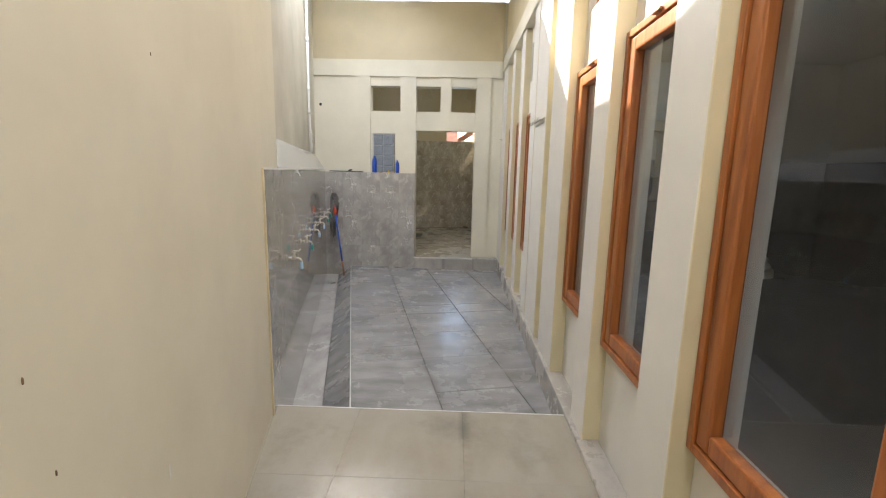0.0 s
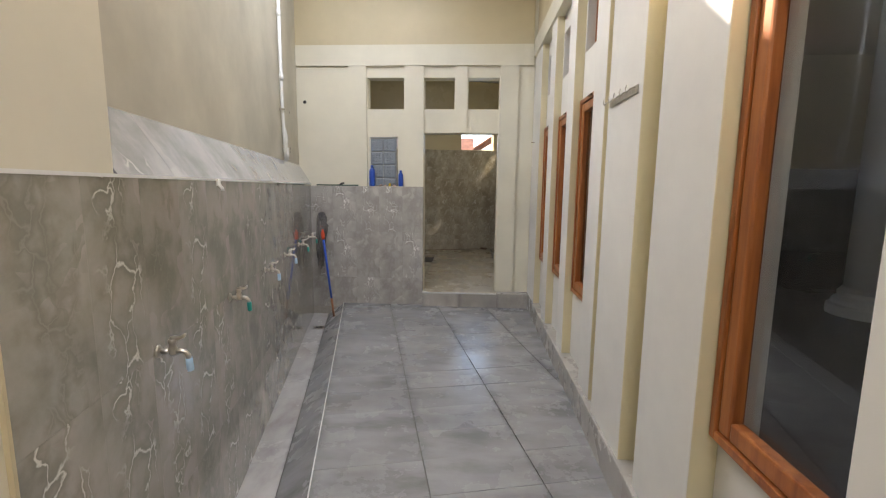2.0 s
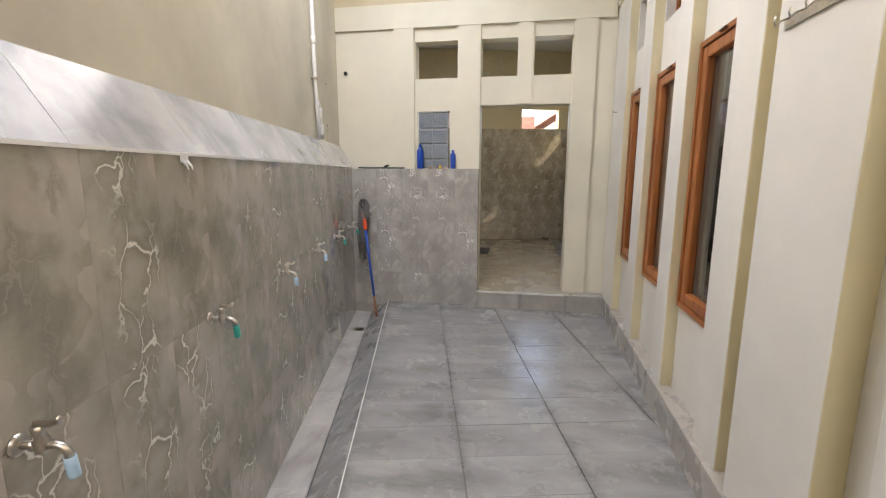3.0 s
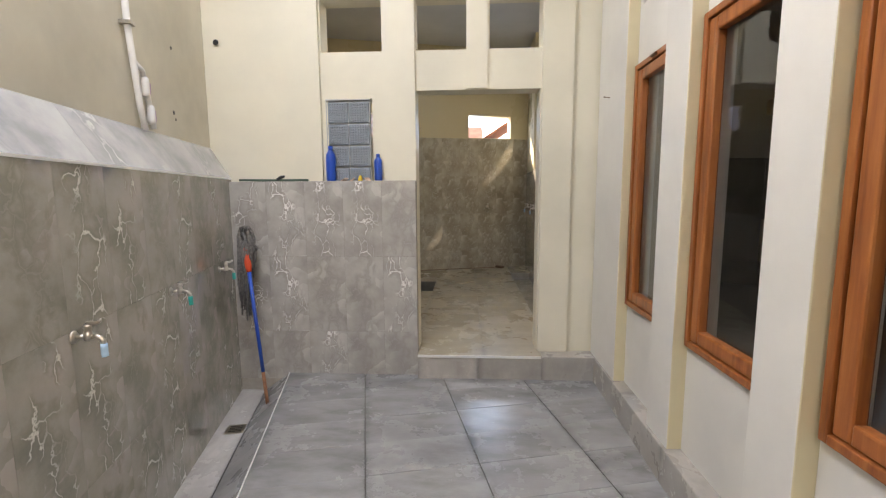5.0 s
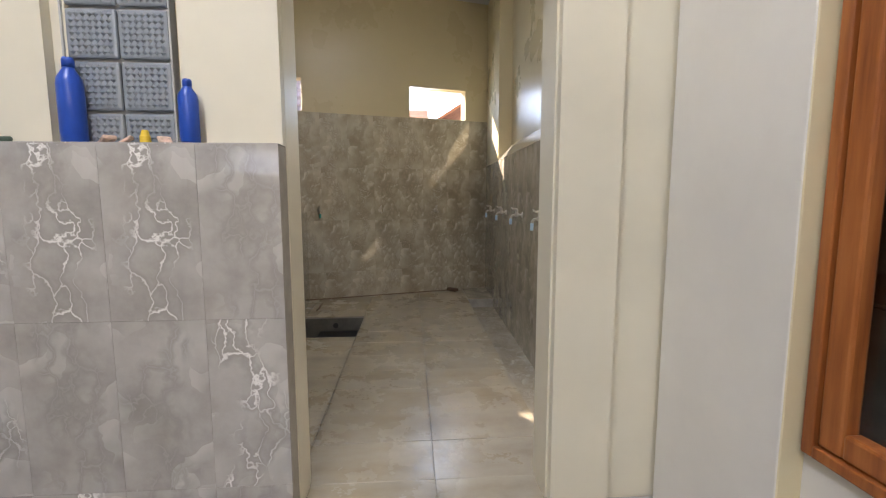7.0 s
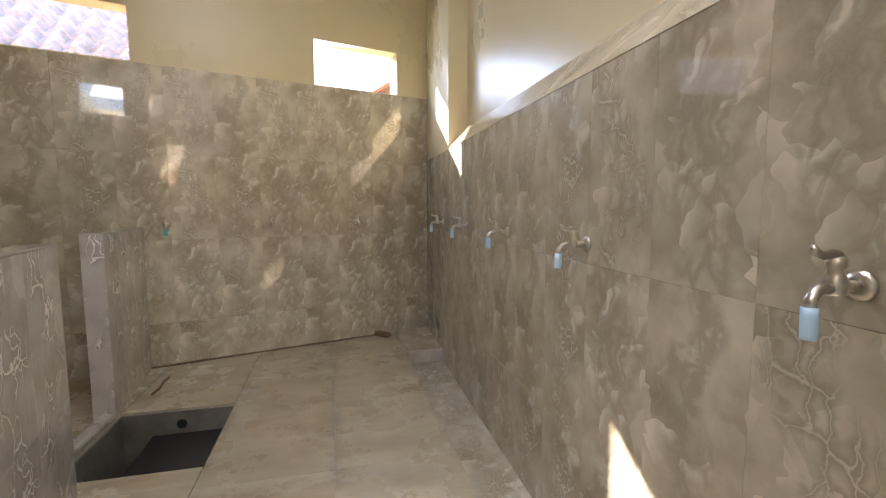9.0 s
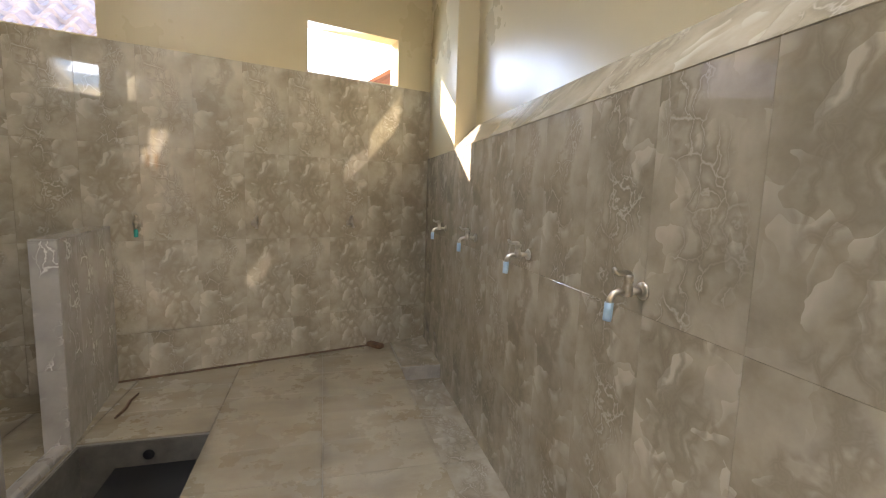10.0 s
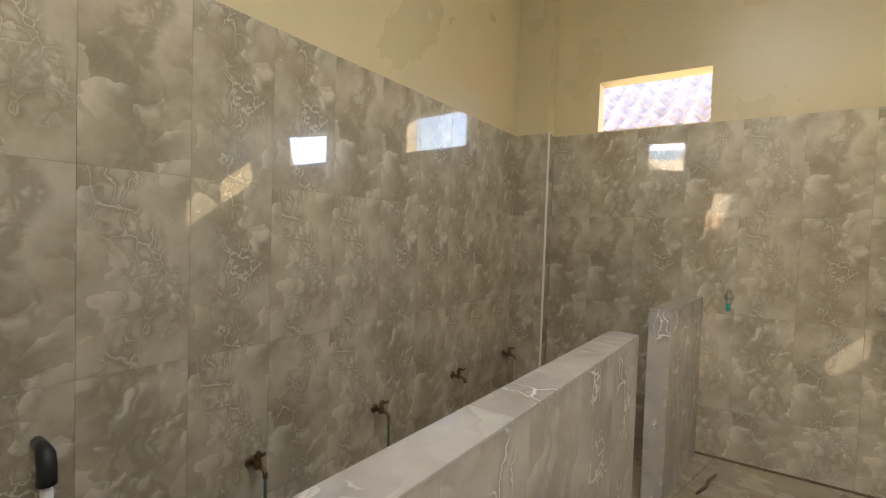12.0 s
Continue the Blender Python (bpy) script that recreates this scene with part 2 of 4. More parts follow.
BRASS = plain("tarnished_brass", (0.20, 0.13, 0.08), 0.38, 1.0, 0.3, 60)
SLEEVE_BLUE = plain("pale_blue_plastic", (0.42, 0.60, 0.76), 0.4)
SLEEVE_TEAL = plain("teal_plastic", (0.02, 0.34, 0.28), 0.35)
PVC = plain("white_pvc", (0.78, 0.77, 0.74), 0.35, 0, 0.05)
PURPLE = plain("purple_plastic", (0.34, 0.12, 0.42), 0.4)
BLUE = plain("blue_plastic", (0.015, 0.075, 0.42), 0.28, 0, 0.1)
ORANGE = plain("orange_plastic", (0.75, 0.09, 0.03), 0.4)
MOP = plain("grey_mop_yarn", (0.17, 0.16, 0.15), 0.95, 0, 0.5, 60)
STICK = plain("worn_brown_stick", (0.30, 0.13, 0.06), 0.6, 0, 0.3, 40)
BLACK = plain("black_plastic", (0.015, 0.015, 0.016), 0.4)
HOSE = plain("dark_green_hose", (0.07, 0.11, 0.08), 0.5)
YELLOW_CAP = plain("yellow_plastic", (0.75, 0.52, 0.04), 0.4)
PAPER = plain("torn_sachet", (0.60, 0.42, 0.32), 0.5, 0, 0.5, 50)
HALL_DARK = plain("hall_dark_stone", (0.09, 0.085, 0.08), 0.2, 0, 0.3, 3)
HALL_WALL = plain("hall_wall_paint", (0.42, 0.38, 0.30), 0.6)
HALL_FLOOR = plain("hall_floor_tile", (0.22, 0.215, 0.205), 0.12, 0, 0.1, 2)
CARVED = plain("carved_yellow_wood", (0.36, 0.24, 0.09), 0.4, 0, 0.3, 20)
ROOF = plain("weathered_roof_tile", (0.46, 0.37, 0.335), 0.8, 0, 0.25, 6)
ROOF_RED = plain("red_clay_roof", (0.30, 0.13, 0.08), 0.85, 0, 0.3, 6)
# pit sides: the shade inside the pit is put into the tile colour
PIT_TILE = plain("shade_dark_pit_tile", (0.15, 0.14, 0.12), 0.5, 0, 0.3, 8)
DIRT = plain("brown_dirt", (0.16, 0.095, 0.055), 0.9, 0, 0.4, 30)
EARTH = plain("bare_ground", (0.22, 0.19, 0.15), 0.95, 0, 0.3, 1)

GLASS, gn, gb = shader("window_glass", 0.02)
gb.inputs["Transmission Weight"].default_value = 1.0
gb.inputs["IOR"].default_value = 1.45
gb.inputs["Base Color"].default_value = (0.72, 0.76, 0.78, 1)
BLOCK, bn, bb = shader("pressed_glass", 0.22)
bb.inputs["Transmission Weight"].default_value = 0.35
bb.inputs["Base Color"].default_value = (0.40, 0.44, 0.48, 1)
FROST, fn, fb = shader("frosted_sheet", 0.6)
fb.inputs["Transmission Weight"].default_value = 0.9
fb.inputs["Base Color"].default_value = (0.9, 0.9, 0.86, 1)


def glow(name, colour, strength):
    m, n, b = shader(name, 0.5)
    b.inputs["Base Color"].default_value = (0, 0, 0, 1)
    b.inputs["Emission Color"].default_value = (*colour, 1)
    b.inputs["Emission Strength"].default_value = strength
    return m


LED_RED, LED_GREEN, LED_VIOLET = glow("red_led", (1, 0.06, 0.08), 0.7), glow("green_led", (0.5, 1, 0.5), 0.6), glow("violet_led", (0.4, 0.12, 1), 0.7)

# ---- mesh helpers ----
SHARED = {}


def finish(name, bm, material, parent=None, smooth=False):
    me = bpy.data.meshes.new(name)
    bmesh.ops.recalc_face_normals(bm, faces=bm.faces)
    bm.to_mesh(me)
    bm.free()
    for mt in material if isinstance(material, (list, tuple)) else (material,):
        me.materials.append(mt)
    if smooth:
        me.shade_smooth()
    ob = new(name, me)
    if parent:
        ob.parent = parent
    return ob


def part(name, bm, material, parent, label="", smooth=False):
    ob = finish(name, bm, material, parent, smooth)
    return tagged(ob, label) if label else ob


def thing(name, m, label, category, group="", kind=""):
    ob = new(name)
    ob.matrix_world = m
    return tagged(ob, label, category, group, kind)


def box(bm, a, b, bevel=0.0):
    lo, hi = [min(p, q) for p, q in zip(a, b)], [max(p, q) for p, q in zip(a, b)]
    vs = bmesh.ops.create_cube(bm, size=1)["verts"]
    for v in vs:
        v.co = [lo[i] + (v.co[i] + 0.5) * (hi[i] - lo[i]) for i in range(3)]
    if bevel:
        es = {e for v in vs for e in v.link_edges}
        bmesh.ops.bevel(bm, geom=list(es), offset=bevel, segments=2, profile=0.5, affect="EDGES")
    return bm


def boxes(*items, bevel=0.0):
    bm = bmesh.new()
    for a, b in items:
        box(bm, a, b, bevel)
    return bm


def lathe(bm, profile, m=None, seg=20):
    """A turned shape about z from (radius, height) pairs."""
    m = m or Matrix()
    rings = []
    for r, z in profile:
        rings.append([bm.verts.new(m @ Vector((max(r, 1e-4) * math.cos(2 * math.pi * i / seg), max(r, 1e-4) * math.sin(2 * math.pi * i / seg), z))) for i in range(seg)])
    for a, b in zip(rings, rings[1:]):
        for i in range(seg):
            bm.faces.new((a[i], a[(i + 1) % seg], b[(i + 1) % seg], b[i]))
    bm.faces.new(rings[0][::-1])
    bm.faces.new(rings[-1])
    return bm


def tube(bm, pts, radius, seg=12):
    """A round bar along points."""
    pts = [Vector(p) for p in pts]
    rad = radius if isinstance(radius, (list, tuple)) else [radius] * len(pts)
    rings, side = [], None
    for i, p in enumerate(pts):
        d = (pts[min(i + 1, len(pts) - 1)] - pts[max(i - 1, 0)]).normalized()
        side = (side - d * side.dot(d)).normalized() if side else d.orthogonal().normalized()
        up = d.cross(side)
        rings.append([bm.verts.new(p + rad[i] * (side * math.cos(2 * math.pi * k / seg) + up * math.sin(2 * math.pi * k / seg))) for k in range(seg)])
    for a, b in zip(rings, rings[1:]):
        for k in range(seg):
            bm.faces.new((a[k], a[(k + 1) % seg], b[(k + 1) % seg], b[k]))
    bm.faces.new(rings[0][::-1])
    bm.faces.new(rings[-1])
    return bm


def wall_frame(x, y, dx, dy):
    """Matrix whose x runs along a wall, z up and y out of the wall's back, away from the viewer's side."""
    d = Vector((dx, dy, 0)).normalized()
    b = Vector((-d.y, d.x, 0))
    return Matrix(((d.x, b.x, 0, x), (d.y, b.y, 0, y), (0, 0, 1, 0), (0, 0, 0, 1)))


def holed(length, z0, z1, thick, holes, front=0.0, u0=0.0):
    """A wall slab with openings right through it: front face at y = front."""
    us = sorted({u0, length, *[h[0] for h in holes], *[h[1] for h in holes]})
    zs = sorted({z0, z1, *[h[2] for h in holes], *[h[3] for h in holes]})
    us, zs = [u for u in us if u0 <= u <= length], [z for z in zs if z0 <= z <= z1]

    def solid(i, k):
        if not (0 <= i < len(us) - 1 and 0 <= k < len(zs) - 1):
            return False
        u, z = (us[i] + us[i + 1]) / 2, (zs[k] + zs[k + 1]) / 2
        return not any(h[0] < u < h[1] and h[2] < z < h[3] for h in holes)

    bm, made = bmesh.new(), {}

    def v(i, k, w):
        if (i, k, w) not in made:
            made[i, k, w] = bm.verts.new((us[i], front + w * thick, zs[k]))
        return made[i, k, w]

    for i in range(len(us) - 1):
        for k in range(len(zs) - 1):
            if not solid(i, k):
                continue
            for w in (0, 1):
                bm.faces.new([v(i, k, w), v(i + 1, k, w), v(i + 1, k + 1, w), v(i, k + 1, w)])
            for di, dk, a, b in ((-1, 0, (i, k), (i, k + 1)), (1, 0, (i + 1, k), (i + 1, k + 1)), (0, -1, (i, k), (i + 1, k)), (0, 1, (i, k + 1), (i + 1, k + 1))):
                if not solid(i + di, k + dk):
                    bm.faces.new([v(*a, 0), v(*b, 0), v(*b, 1), v(*a, 1)])
    return bm


def structure(name, bm, material, label, category, m=None):
    ob = finish(name, bm, material)
    if m is not None:
        ob.matrix_world = m
    return tagged(ob, label, category, kind="structure")


def prism(section, length):
    """A bar of constant section (y, z) along x."""
    bm = bmesh.new()
    a = [bm.verts.new((0, y, z)) for y, z in section]
    b = [bm.verts.new((length, y, z)) for y, z in section]
    k = len(section)
    for i in range(k):
        bm.faces.new((a[i], a[(i + 1) % k], b[(i + 1) % k], b[i]))
    bm.faces.new(a)
    bm.faces.new(b[::-1])
    return bm


def tile_mesh(w, h, thick, material, name):
    """One chamfered tile lying in x, y with its face up at z = 0."""
    key = (round(w, 3), round(h, 3), thick, material.name)
    if key not in SHARED:
        bm, c = bmesh.new(), 0.0007
        loops = []
        for ins, z in ((0, -thick), (0, -c), (c, 0)):
            loops.append([bm.verts.new((x, y, z)) for x, y in ((ins, ins), (w - ins, ins), (w - ins, h - ins), (ins, h - ins))])
        for a, b in zip(loops, loops[1:]):
            for i in range(4):
                bm.faces.new((a[i], a[(i + 1) % 4], b[(i + 1) % 4], b[i]))
        bm.faces.new(loops[2])
        me = bpy.data.meshes.new(name)
        bm.to_mesh(me)
        bm.free()
        me.materials.append(material)
        SHARED[key] = me
    return SHARED[key]


def lay(parent, m, w, h, tw, th, material, u_start=0.0, v_start=0.0, gap=0.0007, skip=(), uneven=0.0, stagger=0.0, gap_v=None):
    """Tiles over a w by h field in the x, y plane of m, each a piece of its own under parent."""
    rng, gv = random.Random(int(w * 1000 + h * 77)), gap if gap_v is None else gap_v
    back = parent.matrix_world.inverted()
    row = 0
    v = v_start
    while v < h - 0.01:
        u = u_start - (stagger if row % 2 else 0)
        while u < w - 0.01:
            a, b, c, d = max(u, 0), min(u + tw, w), max(v, 0), min(v + th, h)
            cu, cv = (a + b) / 2, (c + d) / 2
            if b - a > 0.02 and d - c > 0.02 and not any(s[0] < cu < s[1] and s[2] < cv < s[3] for s in skip):
                ob = new("tile", tile_mesh(b - a - gap, d - c - gv, 0.007, material, "tile"))
                ob.parent = parent
                ob.matrix_basis = back @ m @ pose(a + gap / 2, c + gv / 2, rng.uniform(-uneven, uneven), rng.uniform(-uneven, uneven) * 60, rng.uniform(-uneven, uneven) * 60, 0)
            u += tw
        v += th
        row += 1

# ---- structure: ground ----
LEFT = wall_frame(-0.184, -1.6, -0.2245, 1)      # corridor's oblique wall, u = (y + 1.6) * 1.025
FAR = wall_frame(-2.6, 7.22, 1, 0)               # wall with the doorway, u = x + 2.6
RIGHT = wall_frame(0.74, 7.2, 0, -1)             # hall wall with the windows, u = 7.2 - y
R_LEFT = wall_frame(-1.986, 7.39, -0.225, 1)      # washroom's oblique wall
R_BACK = wall_frame(-2.9, 10.36, 1, 0.27)        # washroom's back wall, u = (x + 2.9) * 1.036
R_RIGHT = wall_frame(0.70, 11.43, -0.02, -1)      # washroom's tap wall, u = 11.43 - y
DOOR = (-0.686, 0.246)
BAYS = [(0.60, 1.272), (1.46, 2.117), (2.30, 2.932), (4.42, 5.04), (5.23, 5.845), (6.05, 6.64)]
PILASTERS = [(-1.6, 0.585), (1.275, 1.535), (2.12, 2.352), (2.935, 3.40), (3.595, 4.09), (4.23, 4.49), (5.05, 5.275), (5.85, 6.10), (6.645, 7.2)]

structure("ground", boxes(((-300, -300, -0.9), (300, 300, -0.5))), EARTH, "bare brown earth outside the building", "ground")

# ---- structure: corridor ----
structure("wall_left", holed(4.46, -0.3, 4.1, 0.4, []), CREAM, "smooth cream painted plaster wall with small chips", "wall", LEFT)
low_left = structure("wall_left_low", prism([(0.006, -0.4), (0.006, 1.54), (0.14, 1.772), (0.4, 1.772), (0.4, -0.4)], 4.75), GROUT_TILE,
                     "low wall clad in polished grey marble tiles", "wall", LEFT @ pose(4.46, 0, 0))
low_left_near = structure("wall_left_edge", boxes(((0, -0.003, -0.3), (0.48, 0.2, 1.545))), GROUT_TILE, "end of the marble cladding on the plaster", "wall", LEFT @ pose(3.98, 0, 0))
structure("wall_left_upper", holed(4.85, 1.6, 4.1, 0.27, [], 0.135), STAINED, "grey-stained cream plaster wall above the ledge", "wall", LEFT @ pose(4.46, 0, 0))

far_holes = [(DOOR[0] + 2.6, DOOR[1] + 2.6, -0.4, 2.20), (1.20, 1.67, 2.49, 2.87), (1.914, 2.31, 2.49, 2.87), (2.467, 2.852, 2.49, 2.87), (1.235, 1.58, 1.531, 2.15)]
structure("wall_far", holed(3.6, -0.4, 4.1, 0.17, far_holes), CREAM, "cream plaster wall with a doorway and three square openings", "wall", FAR)
structure("pilaster_panel", boxes(((0.0, -0.026, 1.528), (0.968, 0.003, 2.985))), CREAM, "flat cream plaster panel of the doorway wall", "pilaster", FAR)
structure("pilaster_panel_edge", boxes(((0.97, -0.04, 1.528), (1.19, 0.003, 3.004))), CREAM, "cream plaster pilaster beside the glass blocks", "pilaster", FAR)
structure("pilaster_door_left", boxes(((1.668, -0.035, 1.528), (1.912, 0.003, 3.004))), CREAM, "cream plaster pilaster beside the doorway", "pilaster", FAR)
structure("pilaster_middle", boxes(((2.295, -0.03, 2.205), (2.452, 0.003, 3.004))), CREAM, "short cream pilaster above the doorway", "pilaster", FAR)
structure("pilaster_door_right", boxes(((2.854, -0.04, 0.186), (3.078, 0.003, 3.004))), CREAM, "cream plaster pilaster beside the doorway", "pilaster", FAR)
structure("beam_far", boxes(((0.0, -0.042, 3.006), (3.25, 0.003, 3.25))), CREAM, "cream plaster beam above the openings", "beam", FAR)
structure("beam_far_band", boxes(((0.0, -0.02, 3.252), (3.25, 0.003, 4.1))), TAN, "tan upper wall band under the ceiling", "wall", FAR)
low_far = structure("wall_far_low", boxes(((0.15, -0.078, -0.4), (1.911, 0.01, 1.524))), GROUT_TILE, "low wall clad in pale grey marble tiles", "wall", FAR)

right_holes = [(7.2 - b, 7.2 - a, 0.71, 2.19) for a, b in BAYS] + [(7.2 - b + 0.02, 7.2 - a - 0.02, 2.53, 2.93) for a, b in BAYS]
structure("wall_right", holed(8.8, -0.4, 4.1, 0.13, right_holes), PALE, "pale cream plaster wall with tall windows", "wall", RIGHT)
for i, (a, b) in enumerate(PILASTERS):
    bm = boxes(((0.65 if a < 4.1 else 0.67, a, 0.18), (0.743, b, 3.085)), bevel=0.006)
    for f in bm.faces:
        f.material_index = 1 if abs(f.normal.y) > 0.7 else 0
    structure("pilaster_%d" % (i + 1), bm, [PALE, YELLOW], "pale plaster pilaster with yellow painted sides", "pilaster")
structure("beam_right", boxes(((0.65, -1.6, 3.088), (0.743, 7.16, 3.29)), bevel=0.004), CREAM, "cream beam above the windows", "beam")
structure("beam_right_band", boxes(((0.69, -1.6, 3.292), (0.743, 7.2, 4.1))), TAN, "tan band above the window wall", "wall")
structure("wall_behind", boxes(((-1.2, -1.75, -0.3), (1.0, -1.602, 4.1))), CREAM, "plain cream wall closing the passage", "wall")

ceiling = structure("ceiling", holed(3.65, 0.0, 6.2, 0.08, [(0.80, 2.0, 2.7, 4.58), (0.40, 2.03, 4.8, 5.92)]), CEILING, "blue-grey painted corridor ceiling with two roof lights", "ceiling", pose(-2.75, 1.2, 4.18) @ Matrix(((1, 0, 0, 0), (0, 0, 1, 0), (0, -1, 0, 0.08), (0, 0, 0, 1))))
roof_light = structure("window_7", boxes(((-2.36, 5.98, 4.20), (-0.70, 7.14, 4.206))), FROST, "frosted translucent roof light sheet", "roof light")

near_floor = structure("floor_near", boxes(((-1.5, -1.6, -0.3), (0.634, 2.385, 0.157))), GROUT, "raised floor of large cream tiles", "floor")
step = structure("step", boxes(((DOOR[0] + 0.002, 7.075, -0.2), (DOOR[1] + 0.02, 7.40, 0.181)), bevel=0.003), KERB, "tiled step up into the washroom", "step")
kerb = structure("kerb", prism([(0.006, -0.3), (0.006, 0.176), (0.13, 0.176), (0.13, -0.3)], 8.7), GROUT_PALE, "low grey tiled kerb along the wall", "kerb", wall_frame(0.666, 7.072, -0.0078, -1))
kerb_end = structure("kerb_end", boxes(((DOOR[1] + 0.024, 7.074, -0.3), (0.75, 7.23, 0.176))), GROUT_PALE, "low grey tiled kerb beside the doorway", "kerb")

structure("trim", boxes(((3.98, -0.0155, 1.5475), (9.1, -0.0105, 1.5575))), PVC, "thin white edge bead on the tiles", "trim", LEFT)
structure("trim_step", boxes(((DOOR[0] + 0.004, 7.058, 0.172), (DOOR[1] + 0.016, 7.0625, 0.191))), PVC, "white step nosing", "trim")

structure("trim_gutter", boxes(((-0.004, 0.0, -0.008), (0.003, 5.05, 0.0035))), PVC, "thin white edge bead between floor and gutter", "trim", Matrix(((0.9746, -0.2241, 0, -0.62), (0.2241, 0.9746, 0, 2.30), (0, 0, 1, 0), (0, 0, 0, 1))))
structure("trim_cladding", boxes(((3.968, -0.011, 0.166), (3.9785, 0.0, 1.556))), TAN, "yellowish mortar edge of the wall cladding", "trim", LEFT)
structure("trim_near_step", boxes(((-1.10, 2.3855, 0.150), (0.632, 2.392, 0.1665))), PVC, "white nosing bead of the raised floor", "trim")
# floor frame of the corridor, parallel to its oblique wall
CF = Matrix(((0.9746, -0.2241, 0, -0.62), (0.2241, 0.9746, 0, 2.30), (0, 0, 1, 0), (0, 0, 0, 1)))
low_floor = structure("floor_corridor", boxes(((0.002, -0.2, -0.4), (2.45, 5.3, -0.009))), GROUT, "sunken grey tiled corridor floor with dark worn joints", "floor", CF)
gutter = structure("gutter", prism([(-0.001, -0.011), (-0.20, -0.161), (-0.60, -0.161), (-0.60, -0.45), (-0.001, -0.45)], 5.3), GROUT, "sunken drain gutter below the taps", "gutter",
                   CF @ Matrix(((0, 1, 0, 0), (1, 0, 0, 0), (0, 0, 1, 0), (0, 0, 0, 1))))

# ---- structure: washroom ----
structure("wall_washroom_left", holed(3.5, -0.4, 3.9, 0.2, []), ROOM_PAINT, "glossy cream wall above marble tiles", "wall", R_LEFT)
vents = [(0.81, 1.50, 2.31, 2.66), (2.72, 3.43, 2.31, 2.66)]
structure("wall_washroom_back", holed(4.1, -0.4, 3.9, 0.15, vents), ROOM_PAINT, "cream wall with two small open vents", "wall", R_BACK)
low_right = structure("wall_washroom_low", prism([(0.006, -0.4), (0.006, 1.742), (0.14, 1.90), (0.4, 1.90), (0.4, -0.4)], 4.03), GROUT_TILE, "low wall clad in polished marble with a sloping ledge", "wall", R_RIGHT)
structure("wall_washroom_right", holed(4.03, 1.7, 3.9, 0.25, [], 0.145), ROOM_PAINT, "glossy cream wall above the sloping ledge", "wall", R_RIGHT)
structure("pilaster_washroom", boxes(((0.05, 0.0, 1.748), (0.93, 0.16, 3.9)), bevel=0.006), ROOM_PAINT, "glossy cream corner pilaster standing on the tiles", "pilaster", R_RIGHT)
corner_col = structure("pilaster_corner", boxes(((0.02, -0.14, 0.0), (0.36, 0.01, 3.9))), ROOM_PAINT, "corner pilaster, tiled below and painted above", "pilaster", R_BACK @ pose(0.13, 0, 0))
# the gap between these slabs is an assumed opening for the fill lamp
structure("ceiling_washroom", boxes(((-3.4, 7.392, 3.70), (-0.65, 12.0, 3.80)), ((0.35, 7.392, 3.70), (1.1, 12.0, 3.80)), ((-0.65, 7.392, 3.70), (0.35, 7.6, 3.80)), ((-0.65, 8.8, 3.70), (0.35, 12.0, 3.80))), CEILING, "plain pale washroom ceiling with an added unseen opening", "ceiling")

# unseen sheet added to keep direct sun out of the assumed opening
structure("window_9", boxes(((-0.75, 7.5, 3.802), (0.45, 8.9, 3.808))), FROST, "added frosted sheet above the washroom fill lamp", "roof light")
PIT = (-1.33, -0.74, 9.33, 9.99)
room_floor = structure("floor_washroom", boxes(((-3.3, 7.39, -0.3), (PIT[0], 11.75, 0.182)), ((PIT[0], 7.39, -0.3), (PIT[1], PIT[2], 0.182)), ((PIT[0], PIT[3], -0.3), (PIT[1], 11.75, 0.182)),
                                               ((PIT[1], 7.39, -0.3), (0.378, 11.75, 0.182)), ((0.378, 7.39, -0.3), (0.95, 10.66, 0.085)), ((0.378, 10.66, -0.3), (0.95, 11.75, 0.186))),
                       GROUT_PALE, "beige tiled washroom floor with brown dirt", "floor")
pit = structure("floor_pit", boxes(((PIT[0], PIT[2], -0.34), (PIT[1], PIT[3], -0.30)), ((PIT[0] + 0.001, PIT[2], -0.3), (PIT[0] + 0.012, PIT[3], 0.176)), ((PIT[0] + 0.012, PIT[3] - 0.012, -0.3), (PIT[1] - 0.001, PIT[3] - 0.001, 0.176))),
                PIT_TILE, "foot-washing pit with tiled sides coloured dark for shade", "pit")
# black block set into the empty pit in place of its shaded depth
structure("pit_water", boxes(((PIT[0] + 0.16, PIT[2] + 0.002, -0.299), (PIT[1] - 0.002, PIT[3] - 0.013, 0.05))), BLACK, "black block for the shaded depth of the foot-washing pit", "pit floor")
hole = bmesh.new()
lathe(hole, [(0.026, 0), (0.026, 0.004), (0.018, 0.006)], pose(-1.02, PIT[3] - 0.0125, 0.105, 90, 0, 0), 16)
structure("pit_drain", hole, BLACK, "round black drain hole in the pit side", "drain")
structure("pit_kerb", boxes(((PIT[0] - 0.075, PIT[2] - 0.05, 0.15), (PIT[0] - 0.004, PIT[3] + 0.02, 0.225)), bevel=0.02), KERB, "rounded pale kerb beside the pit", "kerb")
HALF = wall_frame(-0.804, 7.395, -0.20, 1)
half_wall = structure("half_wall", boxes(((0, 0.008, 0.1), (1.87, 0.095, 1.19))), GROUT_PALE, "waist-high partition clad in marble tiles", "partition", HALF)
HALF2 = wall_frame(-1.325, 9.94, -0.14, 1)
half_wall2 = structure("half_wall_back", boxes(((0, 0.008, 0.1), (0.83, 0.095, 1.19))), GROUT_PALE, "short partition clad in marble tiles", "partition", HALF2)

structure("trim_corner", boxes(((0.499, -0.160, 0.19), (0.511, -0.148, 2.30))), PVC, "pale edge bead on the tiled corner pilaster", "trim", R_BACK)
